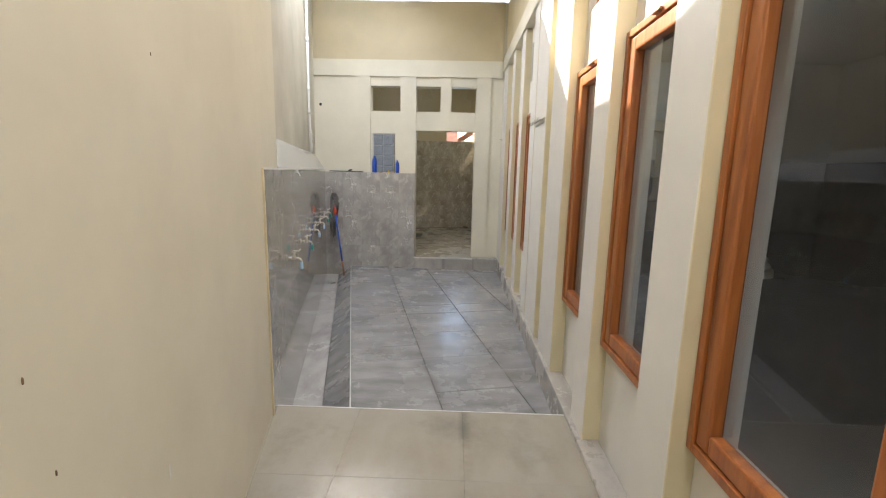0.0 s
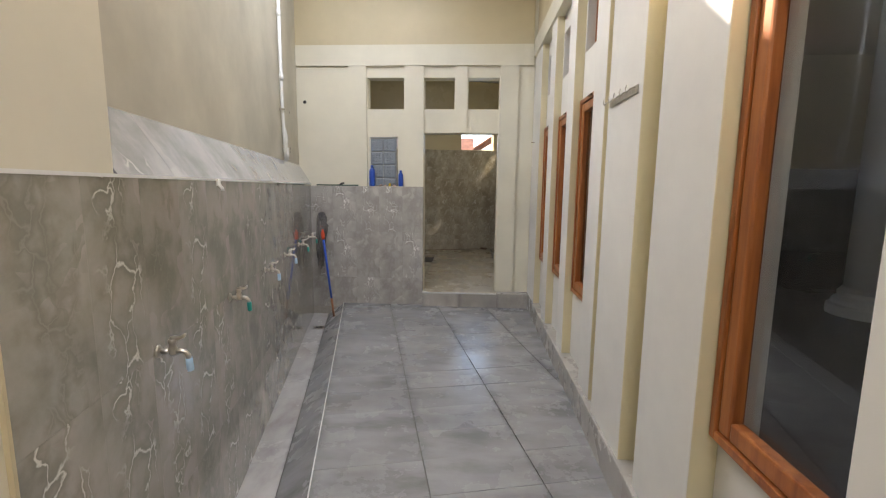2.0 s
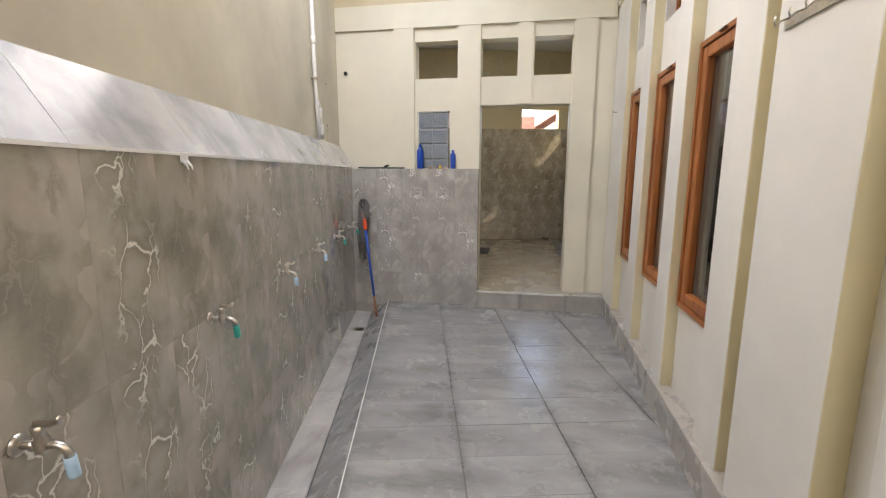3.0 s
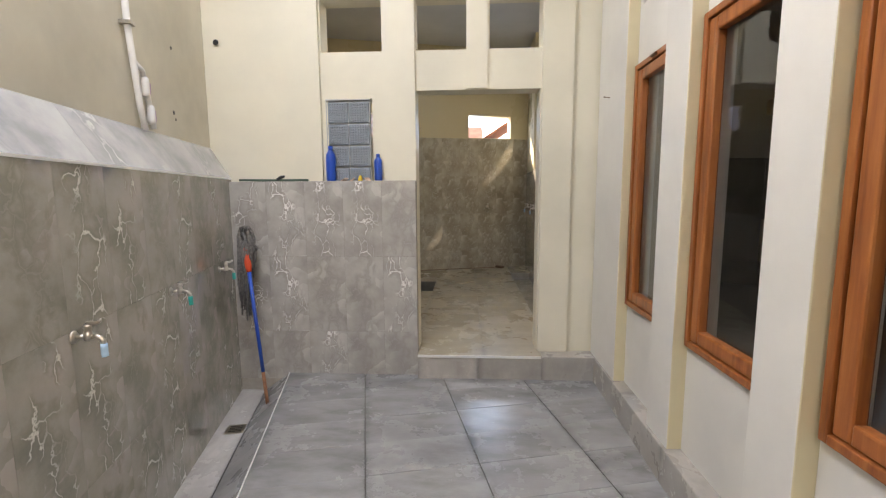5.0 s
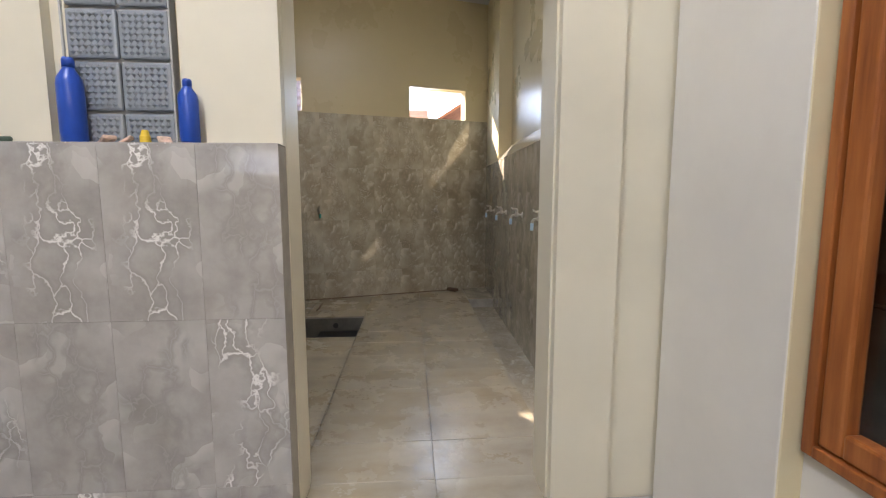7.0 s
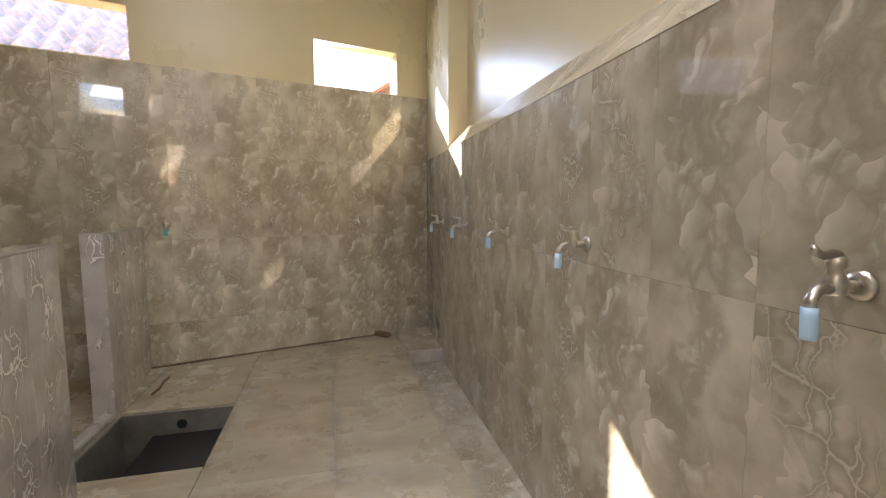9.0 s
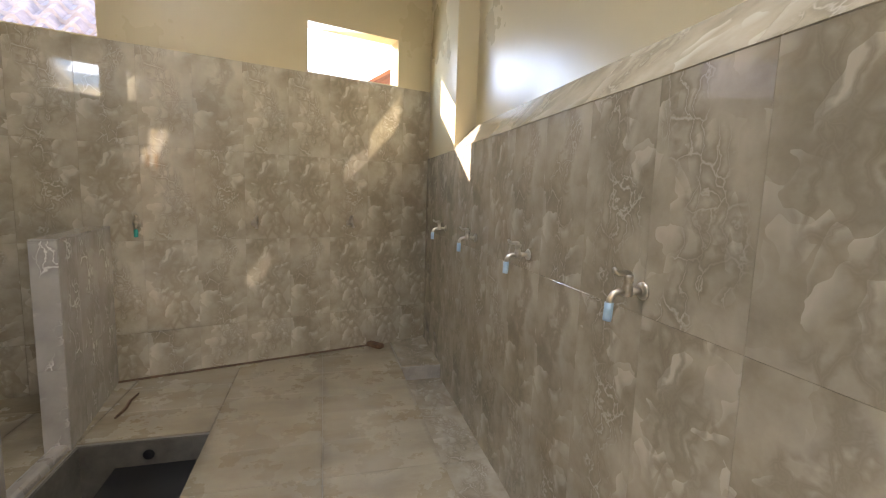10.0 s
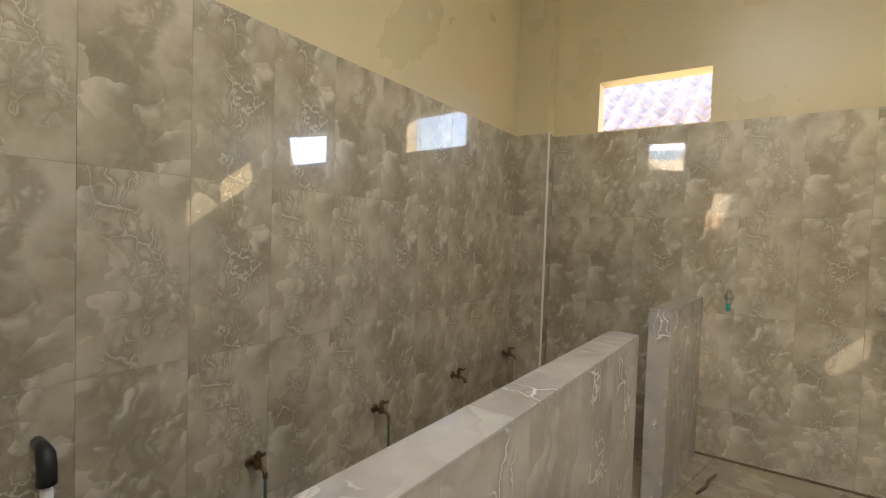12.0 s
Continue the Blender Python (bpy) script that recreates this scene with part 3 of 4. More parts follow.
structure("tile_bed_left", boxes(((0, -0.006, 0.1), (3.4, 0.003, 2.296))), GROUT_TILE, "mortar bed of the marble tiles", "wall", R_LEFT)
structure("tile_bed_back", boxes(((0, -0.006, 0.1), (4.0, 0.003, 2.296))), GROUT_TILE, "mortar bed of the marble tiles", "wall", R_BACK)

# ---- structure: prayer hall behind the windows ----
structure("hall_floor", boxes(((0.872, -3, 0.05), (9.5, 11.9, 0.20))), HALL_FLOOR, "polished pale hall floor", "floor")
structure("hall_wall_far", boxes(((1.3, 11.85, 0.2), (9.5, 12.05, 4.4))), HALL_WALL, "beige far wall of the prayer hall", "wall")
structure("hall_wall_far_base", boxes(((1.3, 11.82, 0.2), (9.5, 11.849, 2.0))), HALL_DARK, "dark stone wainscot of the prayer hall", "wall")
structure("hall_wall_side", boxes(((9.5, -3, 0.2), (9.7, 12.05, 4.4))), HALL_WALL, "beige side wall of the prayer hall", "wall")
structure("hall_wall_side_base", boxes(((9.46, -3, 0.2), (9.499, 11.8, 2.0))), HALL_DARK, "dark stone wainscot of the prayer hall", "wall")
structure("hall_wall_end", boxes(((0.872, -3.2, 0.2), (9.7, -3, 4.4))), HALL_WALL, "plain end wall of the prayer hall", "wall")
structure("hall_wall_inner", boxes(((1.1, 7.4, 0.2), (1.3, 12.05, 4.4))), HALL_WALL, "beige inner wall of the prayer hall", "wall")
structure("ceiling_hall", boxes(((0.872, -3.2, 4.4), (9.7, 12.05, 4.5))), HALL_WALL, "plain hall ceiling", "ceiling")


# ---- windows ----
def hall_window(index, a, b):
    """Varnished casement: outer frame, inner sash, pane, latch; the transom above has a dark pane."""
    root = tagged(thing("window_%d" % index, pose(0.722 if a < 4 else 0.74, a, 0.71), "tall window with varnished reddish wooden frame", "window"), kind="structure", group="hall windows")
    w, h, f = b - a, 1.48, 0.034
    part("window_frame", boxes(((-0.022, 0.003, 0.003), (0.06, f, h - 0.003)), ((-0.022, w - f, 0.003), (0.06, w - 0.003, h - 0.003)), ((-0.022, f, 0.003), (0.06, w - f, f)), ((-0.022, f, h - f), (0.06, w - f, h - 0.003)), bevel=0.004), WOOD, root)
    g, s = f + 0.004, 0.062
    part("sash", boxes(((-0.014, g, g), (0.034, g + s, h - g)), ((-0.014, w - g - s, g), (0.034, w - g, h - g)), ((-0.014, g + s, g), (0.034, w - g - s, g + s)), ((-0.014, g + s, h - g - s), (0.034, w - g - s, h - g)), bevel=0.008), WOOD, root)
    p = part("pane", boxes(((0.022, g + s - 0.006, g + s - 0.006), (0.027, w - g - s + 0.006, h - g - s + 0.006))), GLASS, root, "dark reflecting clear glass")
    p.visible_shadow = False
    part("latch", boxes(((-0.036, w / 2 - 0.035, h - f + 0.01), (-0.0225, w / 2 + 0.035, h - f + 0.022)), bevel=0.003), BRASS, root, "dark metal latch")
    part("transom_frame", boxes(((0.06, 0.02, 1.82), (0.1, 0.04, 2.22)), ((0.06, w - 0.04, 1.82), (0.1, w - 0.02, 2.22)), ((0.06, 0.04, 1.82), (0.1, w - 0.04, 1.84)), ((0.06, 0.04, 2.2), (0.1, w - 0.04, 2.22))), WOOD, root)
    part("transom_pane", boxes(((0.076, 0.04, 1.84), (0.08, w - 0.04, 2.2))), GLASS, root)


for i, (a, b) in enumerate(BAYS):
    hall_window(i + 1, a, b)


# glass blocks in the doorway wall
def glass_block_window():
    root = tagged(thing("window_8", pose(-1.378, 7.24, 1.532), "grey pressed glass block window in white mortar", "window"), kind="structure")
    part("window_frame", boxes(((0, 0, 0), (0.34, 0.012, 0.615)), ((0, -0.028, 0.606), (0.34, 0.0, 0.615)), ((0, -0.028, 0), (0.006, 0, 0.606)), ((0.334, -0.028, 0), (0.34, 0, 0.606))), plain("block_mortar", (0.45, 0.45, 0.44), 0.8), root)
    for row in range(4):
        z0, z1 = (-0.07 if row == 0 else 0.165 * row - 0.055), 0.165 * (row + 1) - 0.065
        for col in range(2):
            x0 = 0.010 + col * 0.163
            z = max(z0, 0.004)
            bm = boxes(((x0, -0.022, z), (x0 + 0.157, -0.001, z1)), bevel=0.008)
            n = 7
            for i in range(n):
                for k in range(n):
                    cx, cz = x0 + 0.02 + i * 0.117 / (n - 1), z1 - 0.02 - k * 0.117 / (n - 1)
                    if cz - 0.010 < z:
                        continue
                    q = [bm.verts.new((cx + dx, -0.0225, cz + dz)) for dx, dz in ((-0.009, 0), (0, -0.009), (0.009, 0), (0, 0.009))]
                    top = bm.verts.new((cx, -0.030, cz))
                    for j in range(4):
                        bm.faces.new((q[j], q[(j + 1) % 4], top))
            part("glass_block", bm, BLOCK, root)


glass_block_window()


# ---- taps ----
def tap_meshes(metal):
    key = "tap" + metal.name
    if key in SHARED:
        return SHARED[key]
    out = {}
    X = Matrix.Rotation(radians(90), 4, "Y")
    bm = lathe(bmesh.new(), [(0.030, 0), (0.030, 0.004), (0.024, 0.010), (0.014, 0.013)], X, 24)
    out["flange"] = bm
    bm = tube(bmesh.new(), [(0.008, 0, 0), (0.03, 0, 0), (0.05, 0, 0)], [0.011, 0.0115, 0.014], 14)
    lathe(bm, [(0.017, -0.016), (0.019, -0.006), (0.019, 0.014), (0.016, 0.020), (0.013, 0.034), (0.017, 0.038), (0.017, 0.054), (0.012, 0.058)], pose(0.062, 0, 0), 18)
    out["body"] = bm
    bm = tube(bmesh.new(), [(0.070, 0, -0.004), (0.092, 0, 0.000), (0.110, 0, -0.006), (0.121, 0, -0.020), (0.124, 0, -0.038)], [0.011, 0.0105, 0.0105, 0.011, 0.0125], 14)
    out["spout"] = bm
    bm = tube(bmesh.new(), [(0.058, 0, 0.058), (0.075, 0, 0.063), (0.095, 0, 0.060), (0.112, 0, 0.068), (0.120, 0, 0.080)], [0.011, 0.010, 0.008, 0.0085, 0.005], 10)
    out["lever"] = bm
    made = {}
    for k, b in out.items():
        ob = finish(k, b, metal, None, True)
        made[k] = ob.data
        bpy.data.objects.remove(ob)
    SHARED[key] = made
    return made


def tap(m, metal, sleeve, label, group, spin=0.0):
    root = thing("wall_tap", m @ pose(0, 0, 0, spin, 0, 0) @ Matrix.Scale(0.78, 4), label, "tap", group)
    for k, me in tap_meshes(metal).items():
        ob = new(k, me)
        ob.parent = root
    if sleeve:
        bm = tube(bmesh.new(), [(0.124, 0, -0.036), (0.1245, 0, -0.06), (0.1255, 0, -0.088), (0.127, 0, -0.098)], [0.0145, 0.0148, 0.0148, 0.0135], 14)
        part("sleeve", bm, sleeve, root, "plastic sleeve on the spout", True)
    return root


def on_wall(frame_matrix, u, z, out=0.012):
    """Pose of a tap whose x axis points out of the wall."""
    return frame_matrix @ pose(u, -out, z, 0, 0, -90)


for y, z, sleeve, word in ((2.90, 0.955, SLEEVE_BLUE, "pale blue"), (3.69, 0.945, SLEEVE_TEAL, "teal"), (4.48, 0.94, SLEEVE_BLUE, "pale blue"), (5.22, 0.93, SLEEVE_BLUE, "pale blue"), (6.0, 0.92, SLEEVE_TEAL, "teal"), (6.77, 0.91, SLEEVE_TEAL, "teal")):
    tap(on_wall(LEFT, (y + 1.6) * 1.025, z), STEEL, sleeve, "worn chrome wall tap with %s plastic sleeve" % word, "taps on the corridor wall", random.uniform(-6, 6))
for y in (7.625, 8.40, 9.10, 9.80, 10.48):
    tap(on_wall(R_RIGHT, 11.3 - y, 1.215), STEEL, SLEEVE_BLUE, "worn chrome wall tap with pale blue sleeve on marble", "taps on the washroom wall", random.uniform(-6, 6))
for u in (1.65, 2.34, 3.03):
    tap(on_wall(R_BACK, u, 1.21), STEEL, SLEEVE_TEAL if u < 2 else None, "small chrome wall tap on the back wall", "taps on the back wall", random.uniform(-6, 6))
for y in (8.07, 8.72, 9.40, 10.07):
    tp = tap(on_wall(R_LEFT, (y - 7.26) * 1.025, 0.66), BRASS, None, "dark tarnished tap with a hanging hose", "taps behind the partition")
    bm = tube(bmesh.new(), [(0.124, 0, -0.034), (0.126, 0, -0.12), (0.123, 0.004, -0.25), (0.128, 0.002, -0.42)], 0.0085, 10)
    part("hose", bm, HOSE if y < 9 else STEEL, tp, "short flexible hose on the spout", True)
rp = thing("riser_pipe", on_wall(R_LEFT, 0.22, 0.96), "white plastic pipe with a black elbow", "pipe")
part("elbow", tube(bmesh.new(), [(0, 0, 0), (0.05, 0, 0.0), (0.075, 0, -0.012), (0.085, 0, -0.04), (0.085, 0, -0.085)], [0.014, 0.016, 0.021, 0.021, 0.022], 16), BLACK, rp, "black plastic elbow", True)
part("pipe", tube(bmesh.new(), [(0.085, 0, -0.08), (0.085, 0, -0.4), (0.085, 0, -0.765)], 0.0135, 16), PVC, rp, "", True)

# ---- water pipe on the upper wall ----
UP = LEFT @ pose(0, 0.135, 0)
wp = thing("water_pipe", UP @ pose((6.05 + 1.6) * 1.025, 0, 0), "white plastic water pipe with purple valve handles", "pipe")
part("pipe", tube(bmesh.new(), [(-0.03, -0.03, 4.05), (0.0, -0.03, 2.3), (0.06, -0.03, 1.9), (0.10, -0.03, 1.78)], 0.016, 14), PVC, wp, "", True)
part("branch_pipe", tube(bmesh.new(), [(0.02, -0.03, 2.12), (0.12, -0.03, 2.09), (0.15, -0.03, 2.0), (0.20, -0.03, 1.80)], 0.014, 14), PVC, wp, "", True)
for z in (2.6, 3.2):
    part("collar", lathe(bmesh.new(), [(0.021, -0.03), (0.022, 0), (0.021, 0.03)], pose(0.0 - (z - 2.3) * 0.017, -0.03, z), 16), PVC, wp, "", True)
part("clamp", boxes(((-0.025, -0.06, 2.28), (0.025, -0.001, 2.30)), bevel=0.003), STEEL, wp, "grey metal clamp")
for x, z in ((0.155, 2.01), (0.195, 1.87)):
    v = part("valve", lathe(bmesh.new(), [(0.018, -0.05), (0.022, -0.03), (0.022, 0.03), (0.018, 0.05)], pose(x - 0.02, -0.03, z), 16), PVC, wp, "", True)
    part("valve_handle", boxes(((x + 0.006, -0.042, z - 0.03), (x + 0.02, -0.018, z + 0.03)), ((x - 0.01, -0.036, z - 0.008), (x + 0.006, -0.024, z + 0.008)), bevel=0.004), PURPLE, v, "purple plastic handle")

# ---- mop in the corner ----
mop = thing("mop", pose(-1.745, 6.76, -0.146, 0, 0, 0), "upturned string mop with blue pole leaning in the corner", "mop")
foot, head = Vector((0, 0, 0)), Vector((-0.19, 0.20, 1.08))
lean = lambda k: foot.lerp(head, k)
part("pole_end", tube(bmesh.new(), [lean(0.0), lean(0.27)], 0.0125, 12), STICK, mop, "bare rusty brown lower end", True)
part("pole", tube(bmesh.new(), [lean(0.265), lean(0.6), lean(0.95)], [0.0135, 0.0135, 0.015], 12), BLUE, mop, "", True)
part("socket", tube(bmesh.new(), [lean(0.93), lean(0.97), lean(1.05), lean(1.09)], [0.018, 0.024, 0.026, 0.034], 14), ORANGE, mop, "orange plastic socket", True)
rng = random.Random(4)
yarn = bmesh.new()
for i in range(110):
    a = rng.uniform(0, 2 * math.pi)
    top = lean(1.09) + Vector((rng.uniform(-0.03, 0.03), rng.uniform(-0.02, 0.02), rng.uniform(0.03, 0.17)))
    o = Vector((math.cos(a), math.sin(a) * 0.45, 0))
    drop = rng.uniform(0.2, 0.6) if math.cos(a) < 0.35 else rng.uniform(0.05, 0.22)
    pts = [lean(1.09) + o * 0.012, top, top + o * rng.uniform(0.015, 0.035) - Vector((0, 0, 0.06))]
    for k in range(1, 4):
        pts.append(top + o * rng.uniform(0.015, 0.042) + Vector((rng.uniform(-0.012, 0.012), rng.uniform(-0.01, 0.01), -0.06 - drop * k / 3)))
    tube(yarn, pts, [0.006, 0.010, 0.010, 0.009, 0.009, 0.005], 6)
part("mop_head", yarn, MOP, mop, "matted grey cotton strings", True)

grate = thing("drain_grate", CF @ pose(-0.27, 4.40, -0.150), "small slotted floor drain in the gutter", "drain")
part("plate", boxes(((-0.06, -0.06, -0.004), (0.06, 0.06, 0.003)), bevel=0.002), STEEL, grate)
for i in range(4):
    part("slot", boxes(((-0.04, -0.036 + i * 0.021, 0.0035), (0.04, -0.026 + i * 0.021, 0.0042))), BLACK, grate)


# ---- bottles, hose and litter on the tiled ledge ----
def bottle(x, y, height, r, label):
    root = thing("bottle", pose(x, y, 1.531), label, "bottle", "bottles on the ledge")
    part("body", lathe(bmesh.new(), [(r * 0.9, 0), (r, 0.006), (r, height * 0.68), (r * 0.92, height * 0.76), (r * 0.5, height * 0.86), (r * 0.42, height * 0.89)], None, 24), BLUE, root, "", True)
    part("cap", lathe(bmesh.new(), [(r * 0.46, height * 0.885), (r * 0.47, height * 0.97), (r * 0.40, height)], None, 18), BLUE, root, "", True)


bottle(-1.345, 7.185, 0.265, 0.037, "tall blue plastic bottle on the tiled ledge")
bottle(-0.975, 7.165, 0.20, 0.030, "small blue plastic bottle on the tiled ledge")
hose = thing("hose_offcut", pose(0, 0, -0.024), "grey-green hose offcut lying on the ledge", "hose")
part("hose", tube(bmesh.new(), [(-2.06, 7.158, 1.566), (-1.9, 7.160, 1.564), (-1.7, 7.157, 1.563), (-1.52, 7.160, 1.563)], 0.009, 12), HOSE, hose, "", True)
part("fitting", tube(bmesh.new(), [(-1.76, 7.155, 1.568), (-1.73, 7.153, 1.585), (-1.70, 7.15, 1.592)], [0.012, 0.014, 0.008], 10), BLACK, hose, "", True)
for x, c, w in ((-1.24, PAPER, 0.05), (-1.18, PAPER, 0.035), (-1.06, PAPER, 0.04)):
    bm = boxes(((-w / 2, -0.02, 0), (w / 2, 0.02, 0.012)), bevel=0.004)
    for v in bm.verts:
        v.co.z += 0.010 * math.sin(v.co.x * 90) + 0.01
    sc = finish("sachet", bm, c)
    sc.matrix_world = pose(x, 7.175, 1.523, 0, 0, x * 900)
    tagged(sc, "crumpled torn sachet lying on the ledge", "litter", "litter on the ledge")
cap = finish("squeeze_nozzle", lathe(bmesh.new(), [(0.016, 0), (0.016, 0.02), (0.013, 0.024), (0.009, 0.04)], None, 18), YELLOW_CAP)
cap.matrix_world = pose(-1.115, 7.165, 1.531)
tagged(cap, "small yellow plastic nozzle on the ledge", "nozzle")

# ---- hook rail and nails ----
hooks = thing("hook_rail", pose(0.648, 3.64, 1.985), "small steel coat hook rail with five hooks", "hook rail")
part("rail", boxes(((-0.006, 0, -0.02), (0.0, 0.40, 0.02)), bevel=0.002), STEEL, hooks)
for i in range(5):
    y = 0.03 + i * 0.085
    part("hook", tube(bmesh.new(), [(-0.006, y, 0.012), (-0.03, y, 0.004), (-0.045, y, -0.012), (-0.05, y, 0.004), (-0.046, y, 0.02)], 0.0035, 8), STEEL, hooks, "", True)


def nail(m, label):
    root = finish("nail", tube(bmesh.new(), [(0, 0.004, 0), (0, -0.03, 0.004), (0, -0.032, 0.004), (0, -0.034, 0.004)], [0.003, 0.003, 0.007, 0.006], 8), BRASS)
    root.matrix_world = m
    tagged(root, label, "nail")


nail(RIGHT @ pose(0.30, -0.09, 2.06), "rusty nail in the pale plaster")
bm = lathe(bmesh.new(), [(0.022, 0), (0.018, 0.004), (0.006, 0.002)], pose(-2.19, 7.178, 2.57, 90, 0, 0), 14)
structure("pipe_hole", bm, BLACK, "dark round pipe hole in the plaster", "hole")

# ---- hall: clock display and prayer niche ----
led = thing("led_clock", pose(6.05, 11.84, 3.62), "lit prayer time display with red digits", "clock")
part("case", boxes(((-0.62, -0.07, -0.28), (0.62, -0.001, 0.28)), bevel=0.01), BLACK, led, "black case")


def writing(text, x, z, size, material):
    cu = bpy.data.curves.new("text", "FONT")
    cu.body, cu.size, cu.align_x = text, size, "LEFT"
    ob = new("text_source", cu)
    me = bpy.data.meshes.new_from_object(ob.evaluated_get(bpy.context.evaluated_depsgraph_get()))
    bpy.data.objects.remove(ob)
    me.materials.clear()
    me.materials.append(material)
    o = new("digits", me)
    o.parent = led
    o.matrix_basis = pose(x, -0.074, z, 90, 0, 0)


writing("SUBUH", -0.50, 0.12, 0.16, LED_RED)
writing("SYURUQ", 0.06, 0.12, 0.16, LED_RED)
writing("04:28", -0.52, 0.0, 0.15, LED_GREEN)
writing("05:50", 0.08, 0.0, 0.15, LED_GREEN)
writing("16 01", -0.58, -0.22, 0.26, LED_RED)
writing("29", -0.06, -0.10, 0.15, LED_RED)
writing("KAMIS", 0.16, -0.10, 0.15, LED_VIOLET)
writing("19 JUN", -0.06, -0.23, 0.15, LED_VIOLET)

for cx, cy in ((4.2, 6.4),):
    col = thing("hall_column", pose(cx, cy, 0.2), "white round column with a moulded base", "column")
    part("shaft", lathe(bmesh.new(), [(0.21, 0.30), (0.205, 1.5), (0.195, 3.7)], None, 28), PVC, col, "", True)
    part("base", lathe(bmesh.new(), [(0.34, 0), (0.34, 0.10), (0.30, 0.12), (0.30, 0.16), (0.25, 0.20), (0.26, 0.25), (0.215, 0.30)], None, 28), PVC, col)
    part("capital", lathe(bmesh.new(), [(0.20, 3.7), (0.25, 3.76), (0.25, 3.82), (0.32, 3.95), (0.32, 4.19)], None, 28), PVC, col)

niche = thing("prayer_niche", pose(5.5, 11.8, 0.2), "carved yellow wooden prayer niche with columns", "niche")
for x in (-0.38, 0.30):
    c = part("column", lathe(bmesh.new(), [(0.17, 0.75), (0.17, 0.85), (0.12, 0.9), (0.10, 1.0), (0.095, 2.2), (0.12, 2.28), (0.16, 2.36), (0.18, 2.5)], pose(x, -0.2, 0), 20), CARVED, niche, "", True)
part("plinth", boxes(((-0.7, -0.42, 0), (0.62, -0.02, 0.75)), bevel=0.02), CARVED, niche)
part("panel", boxes(((-0.45, -0.435, 0.15), (0.4, -0.421, 0.6)), bevel=0.005), BLACK, niche, "black inset panel")
part("lintel", boxes(((-0.75, -0.4, 2.5), (0.67, -0.02, 2.75)), bevel=0.02), CARVED, niche)


# ---- houses beyond the vents ----
def tiled_roof():
    root = thing("neighbour_roof", pose(-3.2, 12.2, 2.0, 0, 0, 8), "sunlit grey-pink tiled roof of the next house", "roof")
    part("wall", boxes(((-3.2, 0.9, -2.5), (2.2, 5.0, 0.4))), CREAM, root, "cream house wall")
    n = 22
    for r in range(15):
        bm = bmesh.new()
        cols = n * 6
        rows = []
        for dv, dz in ((0.0, 0.06), (0.33, 0.0)):
            y, z = r * 0.28 * 0.766 + dv * 0.766, r * 0.28 * 0.643 + dv * 0.643 + dz
            rows.append([bm.verts.new((-3.3 + c * 5.6 / cols, y, z + 0.06 * math.sin(2 * math.pi * (c % 6) / 6))) for c in range(cols + 1)])
        low = [bm.verts.new((v.co.x, v.co.y + 0.004, v.co.z - 0.05)) for v in rows[0]]
        for c in range(cols):
            bm.faces.new((rows[0][c], rows[0][c + 1], rows[1][c + 1], rows[1][c]))
            bm.faces.new((low[c], low[c + 1], rows[0][c + 1], rows[0][c]))
        part("tile_course", bm, ROOF, root)


tiled_roof()
for x, y, w, deep, turn, eave, ridge in ((-0.75, 11.9, 1.3, 1.0, 0, 2.72, 3.24), (5.0, 14.0, 2.0, 2.5, 90, 3.0, 4.6)):
    h = thing("house", pose(x, y, -0.5, 0, 0, turn), "low neighbouring outhouse with red clay roof", "house")
    part("wall", boxes(((-w / 2, 0.1, 0), (w / 2, 2 * deep - 0.1, eave - 0.03))), CREAM, h)
    bm = prism([(-0.1, eave - 0.05), (deep, ridge), (2 * deep + 0.1, eave - 0.05), (2 * deep + 0.1, eave - 0.09), (deep, ridge - 0.06), (-0.1, eave - 0.09)], w + 0.2)
    bm.transform(pose(-w / 2 - 0.1, 0, 0))
    part("roof", bm, ROOF_RED, h)

# ---- small things and wear ----
clip = thing("towel_clip", LEFT @ pose(5.34, -0.016, 1.552), "small white plastic clip on the tile edge", "clip")
part("jaw", boxes(((-0.02, -0.006, -0.028), (0.02, 0.004, 0.006)), bevel=0.002), PVC, clip)
for x in (-0.014, 0.014):
    part("prong", tube(bmesh.new(), [(x, -0.004, -0.024), (x, -0.016, -0.038), (x, -0.020, -0.052)], [0.005, 0.004, 0.003], 8), PVC, clip, "", True)
twig = finish("twig", tube(bmesh.new(), [(0, 0, 0.008), (0.012, 0.1, 0.012), (-0.004, 0.21, 0.009), (0.006, 0.30, 0.010)], [0.006, 0.009, 0.008, 0.005], 8), DIRT, None, True)
twig.matrix_world = pose(-1.258, 10.225, 0.188)
tagged(twig, "thin brown twig lying on the tiled floor", "twig")
# dark chunk of debris at the head of the channel
bm = boxes(((-0.07, -0.03, 0), (0.07, 0.03, 0.035)), bevel=0.008)
rng = random.Random(9)
for v in bm.verts:
    v.co += Vector((rng.uniform(-0.008, 0.008), rng.uniform(-0.006, 0.006), rng.uniform(-0.001, 0.006)))
rag = finish("floor_rag", bm, DIRT)
rag.matrix_world = pose(0.245, 11.13, 0.189, 0, 0, -48)
tagged(rag, "dark brown chunk of debris in the wet corner", "rag")
structure("trim_dirt", boxes(((1.48, -0.026, 0.19), (3.28, -0.0112, 0.199))), DIRT, "brown dirt in the joint of floor and wall", "dirt", R_BACK)
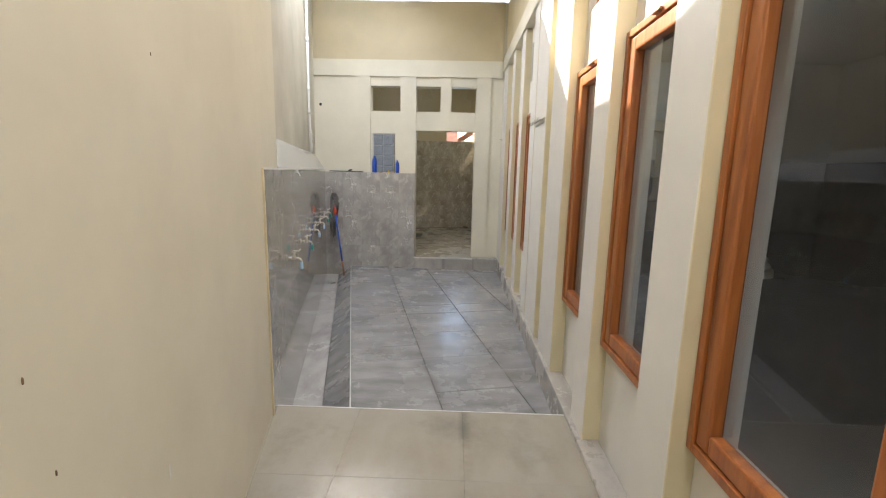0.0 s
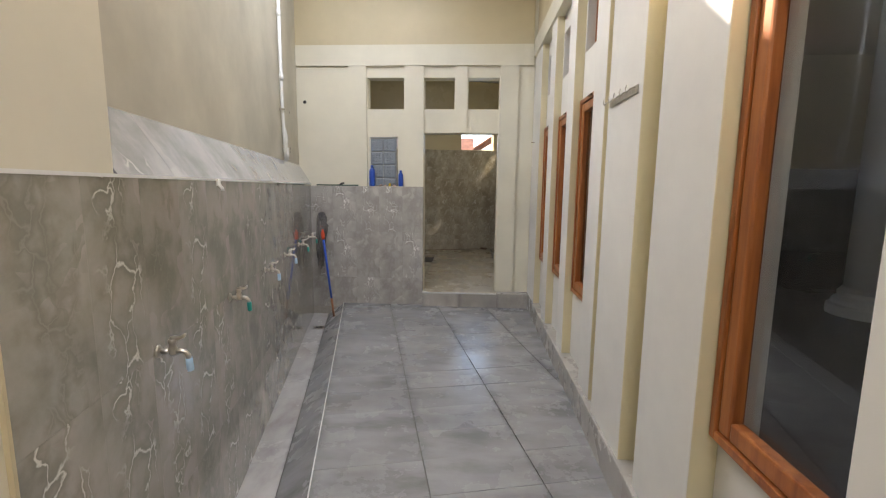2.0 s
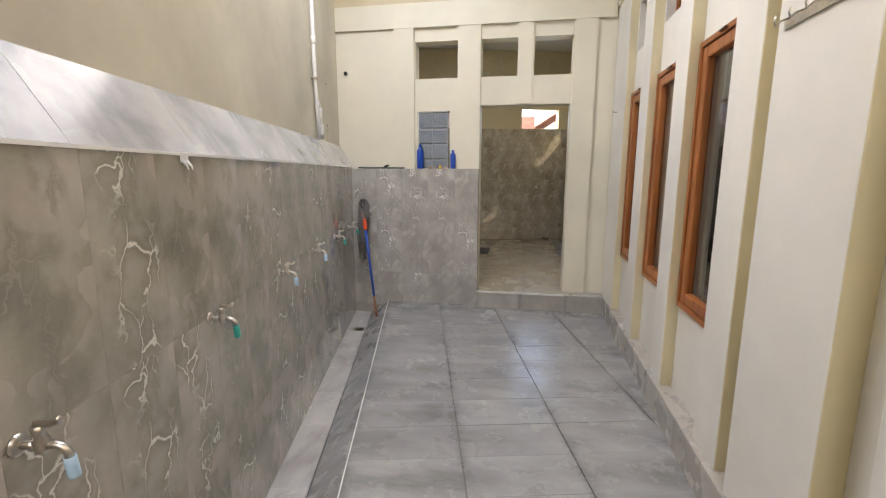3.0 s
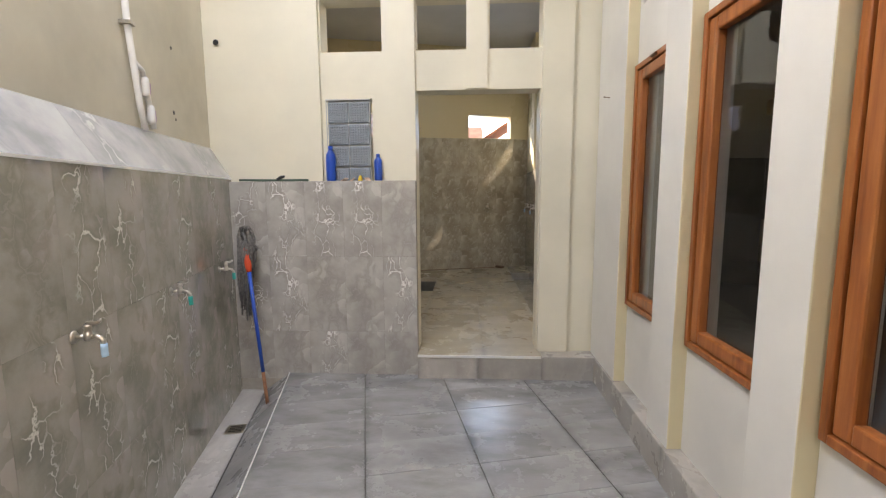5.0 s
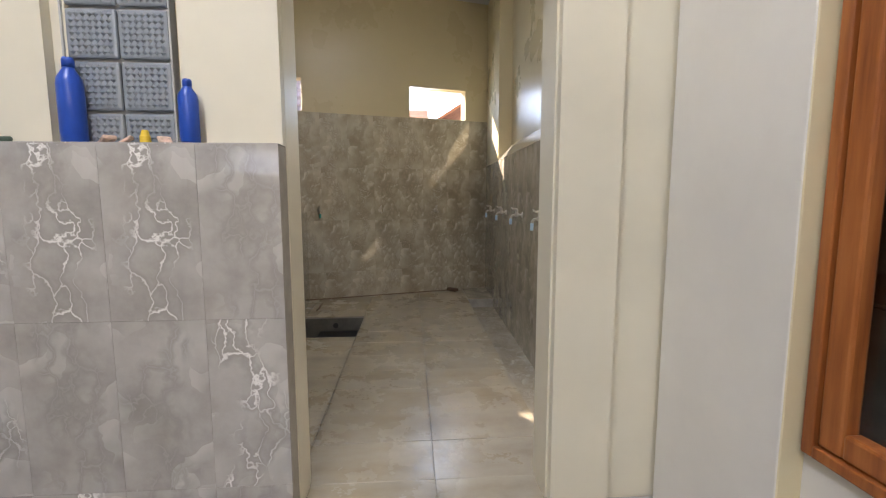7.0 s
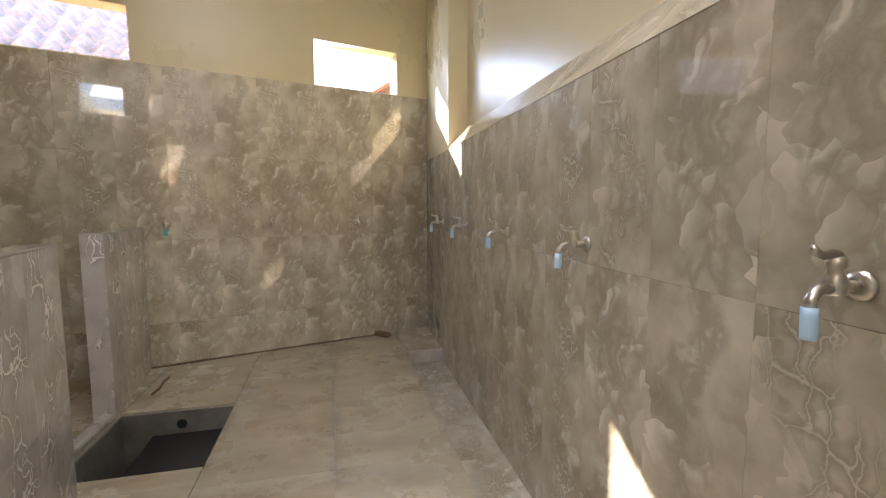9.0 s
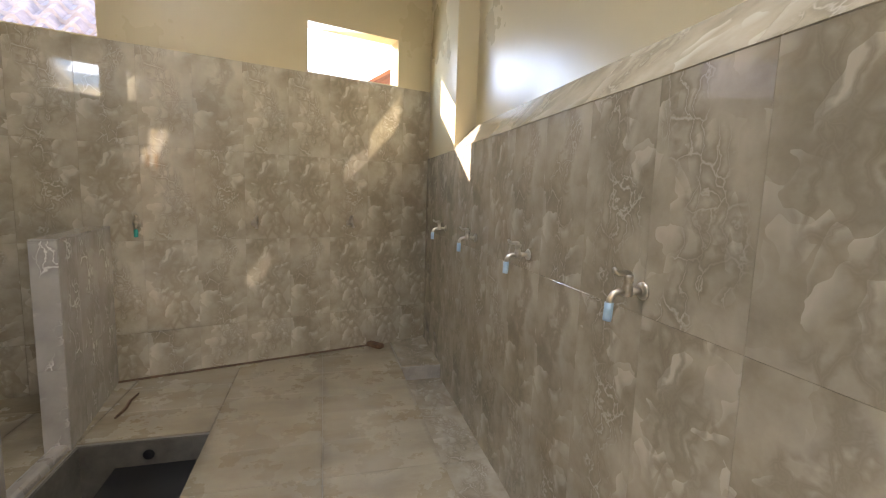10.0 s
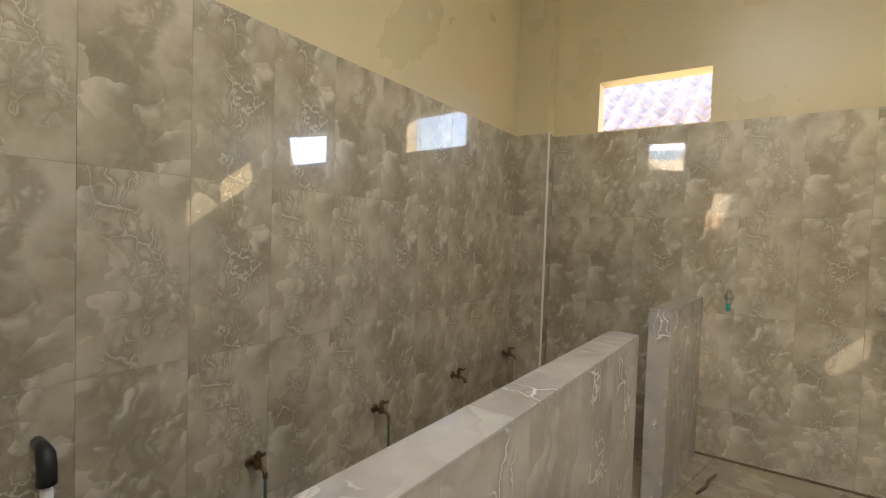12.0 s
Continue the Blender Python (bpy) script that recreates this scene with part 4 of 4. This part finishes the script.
for y, z, size in ((0.965, 0.785, 0.010), (0.541, 1.244, 0.0028), (0.581, 1.068, 0.0025), (1.055, 1.812, 0.002)):
    bm = lathe(bmesh.new(), [(size, 0), (size * 0.9, 0.0015), (size * 0.4, 0.0018)], Matrix.Diagonal((1, 2.2, 1, 1)), 9)
    structure("plaster_chip", bm, PVC if z < 0.9 else DIRT, "small chip in the painted plaster", "chip", LEFT @ pose((y + 1.6) * 1.025, -0.0005, z, 90, 0, 15))
for y, z, size in ((6.60, 1.95, 0.014), (6.62, 1.91, 0.009), (6.63, 2.35, 0.012)):
    bm = lathe(bmesh.new(), [(size, 0), (size * 0.85, 0.002), (size * 0.3, 0.001)], None, 11)
    structure("wall_hole", bm, BLACK, "small dark hole in the stained plaster", "hole", LEFT @ pose((y + 1.6) * 1.025, 0.1345, z, 90, 0, 0))

# ---- tiles, each a piece of its own ----
UPRIGHT = pose(0, 0, 0, 90, 0, 0)
# corridor wall: rows counted down from the ledge
lay(low_left, LEFT @ pose(3.98, -0.010, -0.17) @ UPRIGHT, 5.06, 1.72, 0.30, 0.60, MARBLE, 0.0, -0.08)
th = math.atan2(0.235, 0.145)
lay(low_left, LEFT @ pose(4.46, -0.012, 1.556) @ pose(0, 0, 0, math.degrees(th), 0, 0), 4.72, 0.275, 0.60, 0.30, MARBLE_LEDGE, -0.2)
lay(low_far, FAR @ pose(0.40, -0.086, -0.05) @ UPRIGHT, 1.511, 1.576, 0.30, 0.60, MARBLE_FAR, -0.25, -0.20)
lay(low_far, FAR @ pose(0.40, -0.086, 1.5295), 1.511, 0.09, 0.30, 0.09, MARBLE_FAR, -0.25)
# floors
lay(near_floor, pose(-1.774, -1.21, 0.165), 2.40, 3.60, 0.60, 0.60, FLOOR_NEAR)
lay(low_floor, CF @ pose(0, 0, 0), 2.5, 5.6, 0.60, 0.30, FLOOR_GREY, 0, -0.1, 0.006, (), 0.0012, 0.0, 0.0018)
lay(gutter, CF @ pose(0, 0, -0.001) @ Matrix(((-0.8, 0, -0.6, 0), (0, 1, 0, 0), (-0.6, 0, 0.8, 0), (0, 0, 0, 1))) @ pose(0, 0, 0) @ Matrix(((1, 0, 0, 0), (0, 1, 0, 0), (0, 0, 1, 0), (0, 0, 0, 1))), 0.25, 5.2, 0.25, 0.60, FLOOR_GREY, 0, -0.25)
lay(gutter, CF @ pose(-0.46, 0, -0.150), 0.255, 5.2, 0.255, 0.60, GUTTER, 0, -0.4)
# kerb faces and top
KR = wall_frame(0.666, 7.065, -0.0078, -1)
lay(kerb, KR @ pose(0, -0.006, -0.02) @ UPRIGHT, 8.6, 0.20, 0.60, 0.20, KERB)
lay(kerb, KR @ pose(0, -0.004, 0.184), 8.6, 0.11, 0.60, 0.11, KERB)
lay(kerb_end, wall_frame(0.27, 7.07, 1, 0) @ pose(0, -0.006, -0.02) @ UPRIGHT, 0.392, 0.20, 0.60, 0.20, KERB)
lay(kerb_end, wall_frame(0.28, 7.07, 1, 0) @ pose(0, -0.004, 0.184), 0.44, 0.145, 0.60, 0.145, KERB)
lay(step, pose(DOOR[0] + 0.003, 7.069, -0.02) @ UPRIGHT, 0.97, 0.19, 0.60, 0.30, KERB, -0.13)
lay(step, pose(DOOR[0] + 0.003, 7.065, 0.19), 0.95, 0.30, 0.60, 0.30, FLOOR_ROOM, -0.09)
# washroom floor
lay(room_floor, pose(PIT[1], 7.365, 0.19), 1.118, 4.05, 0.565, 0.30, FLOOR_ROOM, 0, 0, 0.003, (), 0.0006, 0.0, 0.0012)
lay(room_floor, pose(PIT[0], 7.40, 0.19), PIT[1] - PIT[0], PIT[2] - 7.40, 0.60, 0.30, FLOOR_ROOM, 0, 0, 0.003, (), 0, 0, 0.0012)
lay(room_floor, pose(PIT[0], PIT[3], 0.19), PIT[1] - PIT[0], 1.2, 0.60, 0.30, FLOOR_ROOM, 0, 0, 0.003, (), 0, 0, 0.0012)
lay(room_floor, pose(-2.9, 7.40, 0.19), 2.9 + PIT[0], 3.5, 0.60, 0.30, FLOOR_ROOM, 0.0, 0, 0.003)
lay(room_floor, pose(0.382, 7.40, 0.093), 0.30, 3.25, 0.30, 0.60, MARBLE_ROOM, 0, -0.2, 0.003)
lay(room_floor, pose(0.382, 10.665, 0.195), 0.34, 0.75, 0.34, 0.60, MARBLE_ROOM, 0, 0, 0.003)
lay(room_floor, pose(0.379, 7.40, 0.09) @ pose(0, 3.257, 0, 90, 0, 0), 0.32, 0.10, 0.32, 0.10, KERB)
# washroom walls
wall_l, wall_b = bpy.data.objects["wall_washroom_left"], bpy.data.objects["wall_washroom_back"]
lay(wall_l, R_LEFT @ pose(0, -0.010, 0.17) @ UPRIGHT, 3.3, 2.13, 0.30, 0.60, MARBLE_ROOM, 0, -0.27)
lay(wall_b, R_BACK @ pose(0.0, -0.010, 0.17) @ UPRIGHT, 3.95, 2.13, 0.30, 0.60, MARBLE_ROOM, -0.12, -0.27)
lay(low_right, R_RIGHT @ pose(0, -0.010, 0.05) @ UPRIGHT, 4.02, 1.70, 0.30, 0.60, MARBLE_ROOM, -0.1, -0.10)
th = math.atan2(0.165, 0.145)
lay(low_right, R_RIGHT @ pose(0.95, -0.012, 1.752) @ pose(0, 0, 0, math.degrees(th), 0, 0), 3.08, 0.215, 0.60, 0.25, MARBLE_ROOM, -0.2)
lay(corner_col, R_BACK @ pose(0.14, -0.150, 0.17) @ UPRIGHT, 0.352, 2.13, 0.30, 0.60, MARBLE_ROOM, 0, -0.27)
lay(corner_col, R_BACK @ pose(0.500, -0.150, 0.17) @ pose(0, 0, 0, 0, 0, 90) @ UPRIGHT, 0.14, 2.13, 0.30, 0.60, MARBLE_ROOM, 0, -0.27)
for hw, fm, ln in ((half_wall, HALF, 1.87), (half_wall2, HALF2, 0.83)):
    lay(hw, fm @ pose(0, 0.0, 0.19) @ UPRIGHT, ln, 1.0, 0.30, 0.60, MARBLE_FAR, ln % 0.30 - 0.30, -0.2)
    lay(hw, fm @ pose(-0.002, -0.002, 1.198), ln, 0.105, 0.60, 0.105, MARBLE_FAR, -0.3)
    lay(hw, fm @ pose(ln, 0.103, 0.19) @ pose(0, 0, 0, 0, 0, 180) @ UPRIGHT, ln, 1.0, 0.30, 0.60, MARBLE_FAR, 0, -0.2)
lay(half_wall, HALF @ pose(1.878, 0.0, 0.19) @ pose(0, 0, 0, 0, 0, 90) @ UPRIGHT, 0.103, 1.0, 0.30, 0.60, MARBLE_FAR, 0, -0.2)
lay(half_wall2, HALF2 @ pose(-0.008, 0.103, 0.19) @ pose(0, 0, 0, 0, 0, -90) @ UPRIGHT, 0.103, 1.0, 0.30, 0.60, MARBLE_FAR, 0, -0.2)
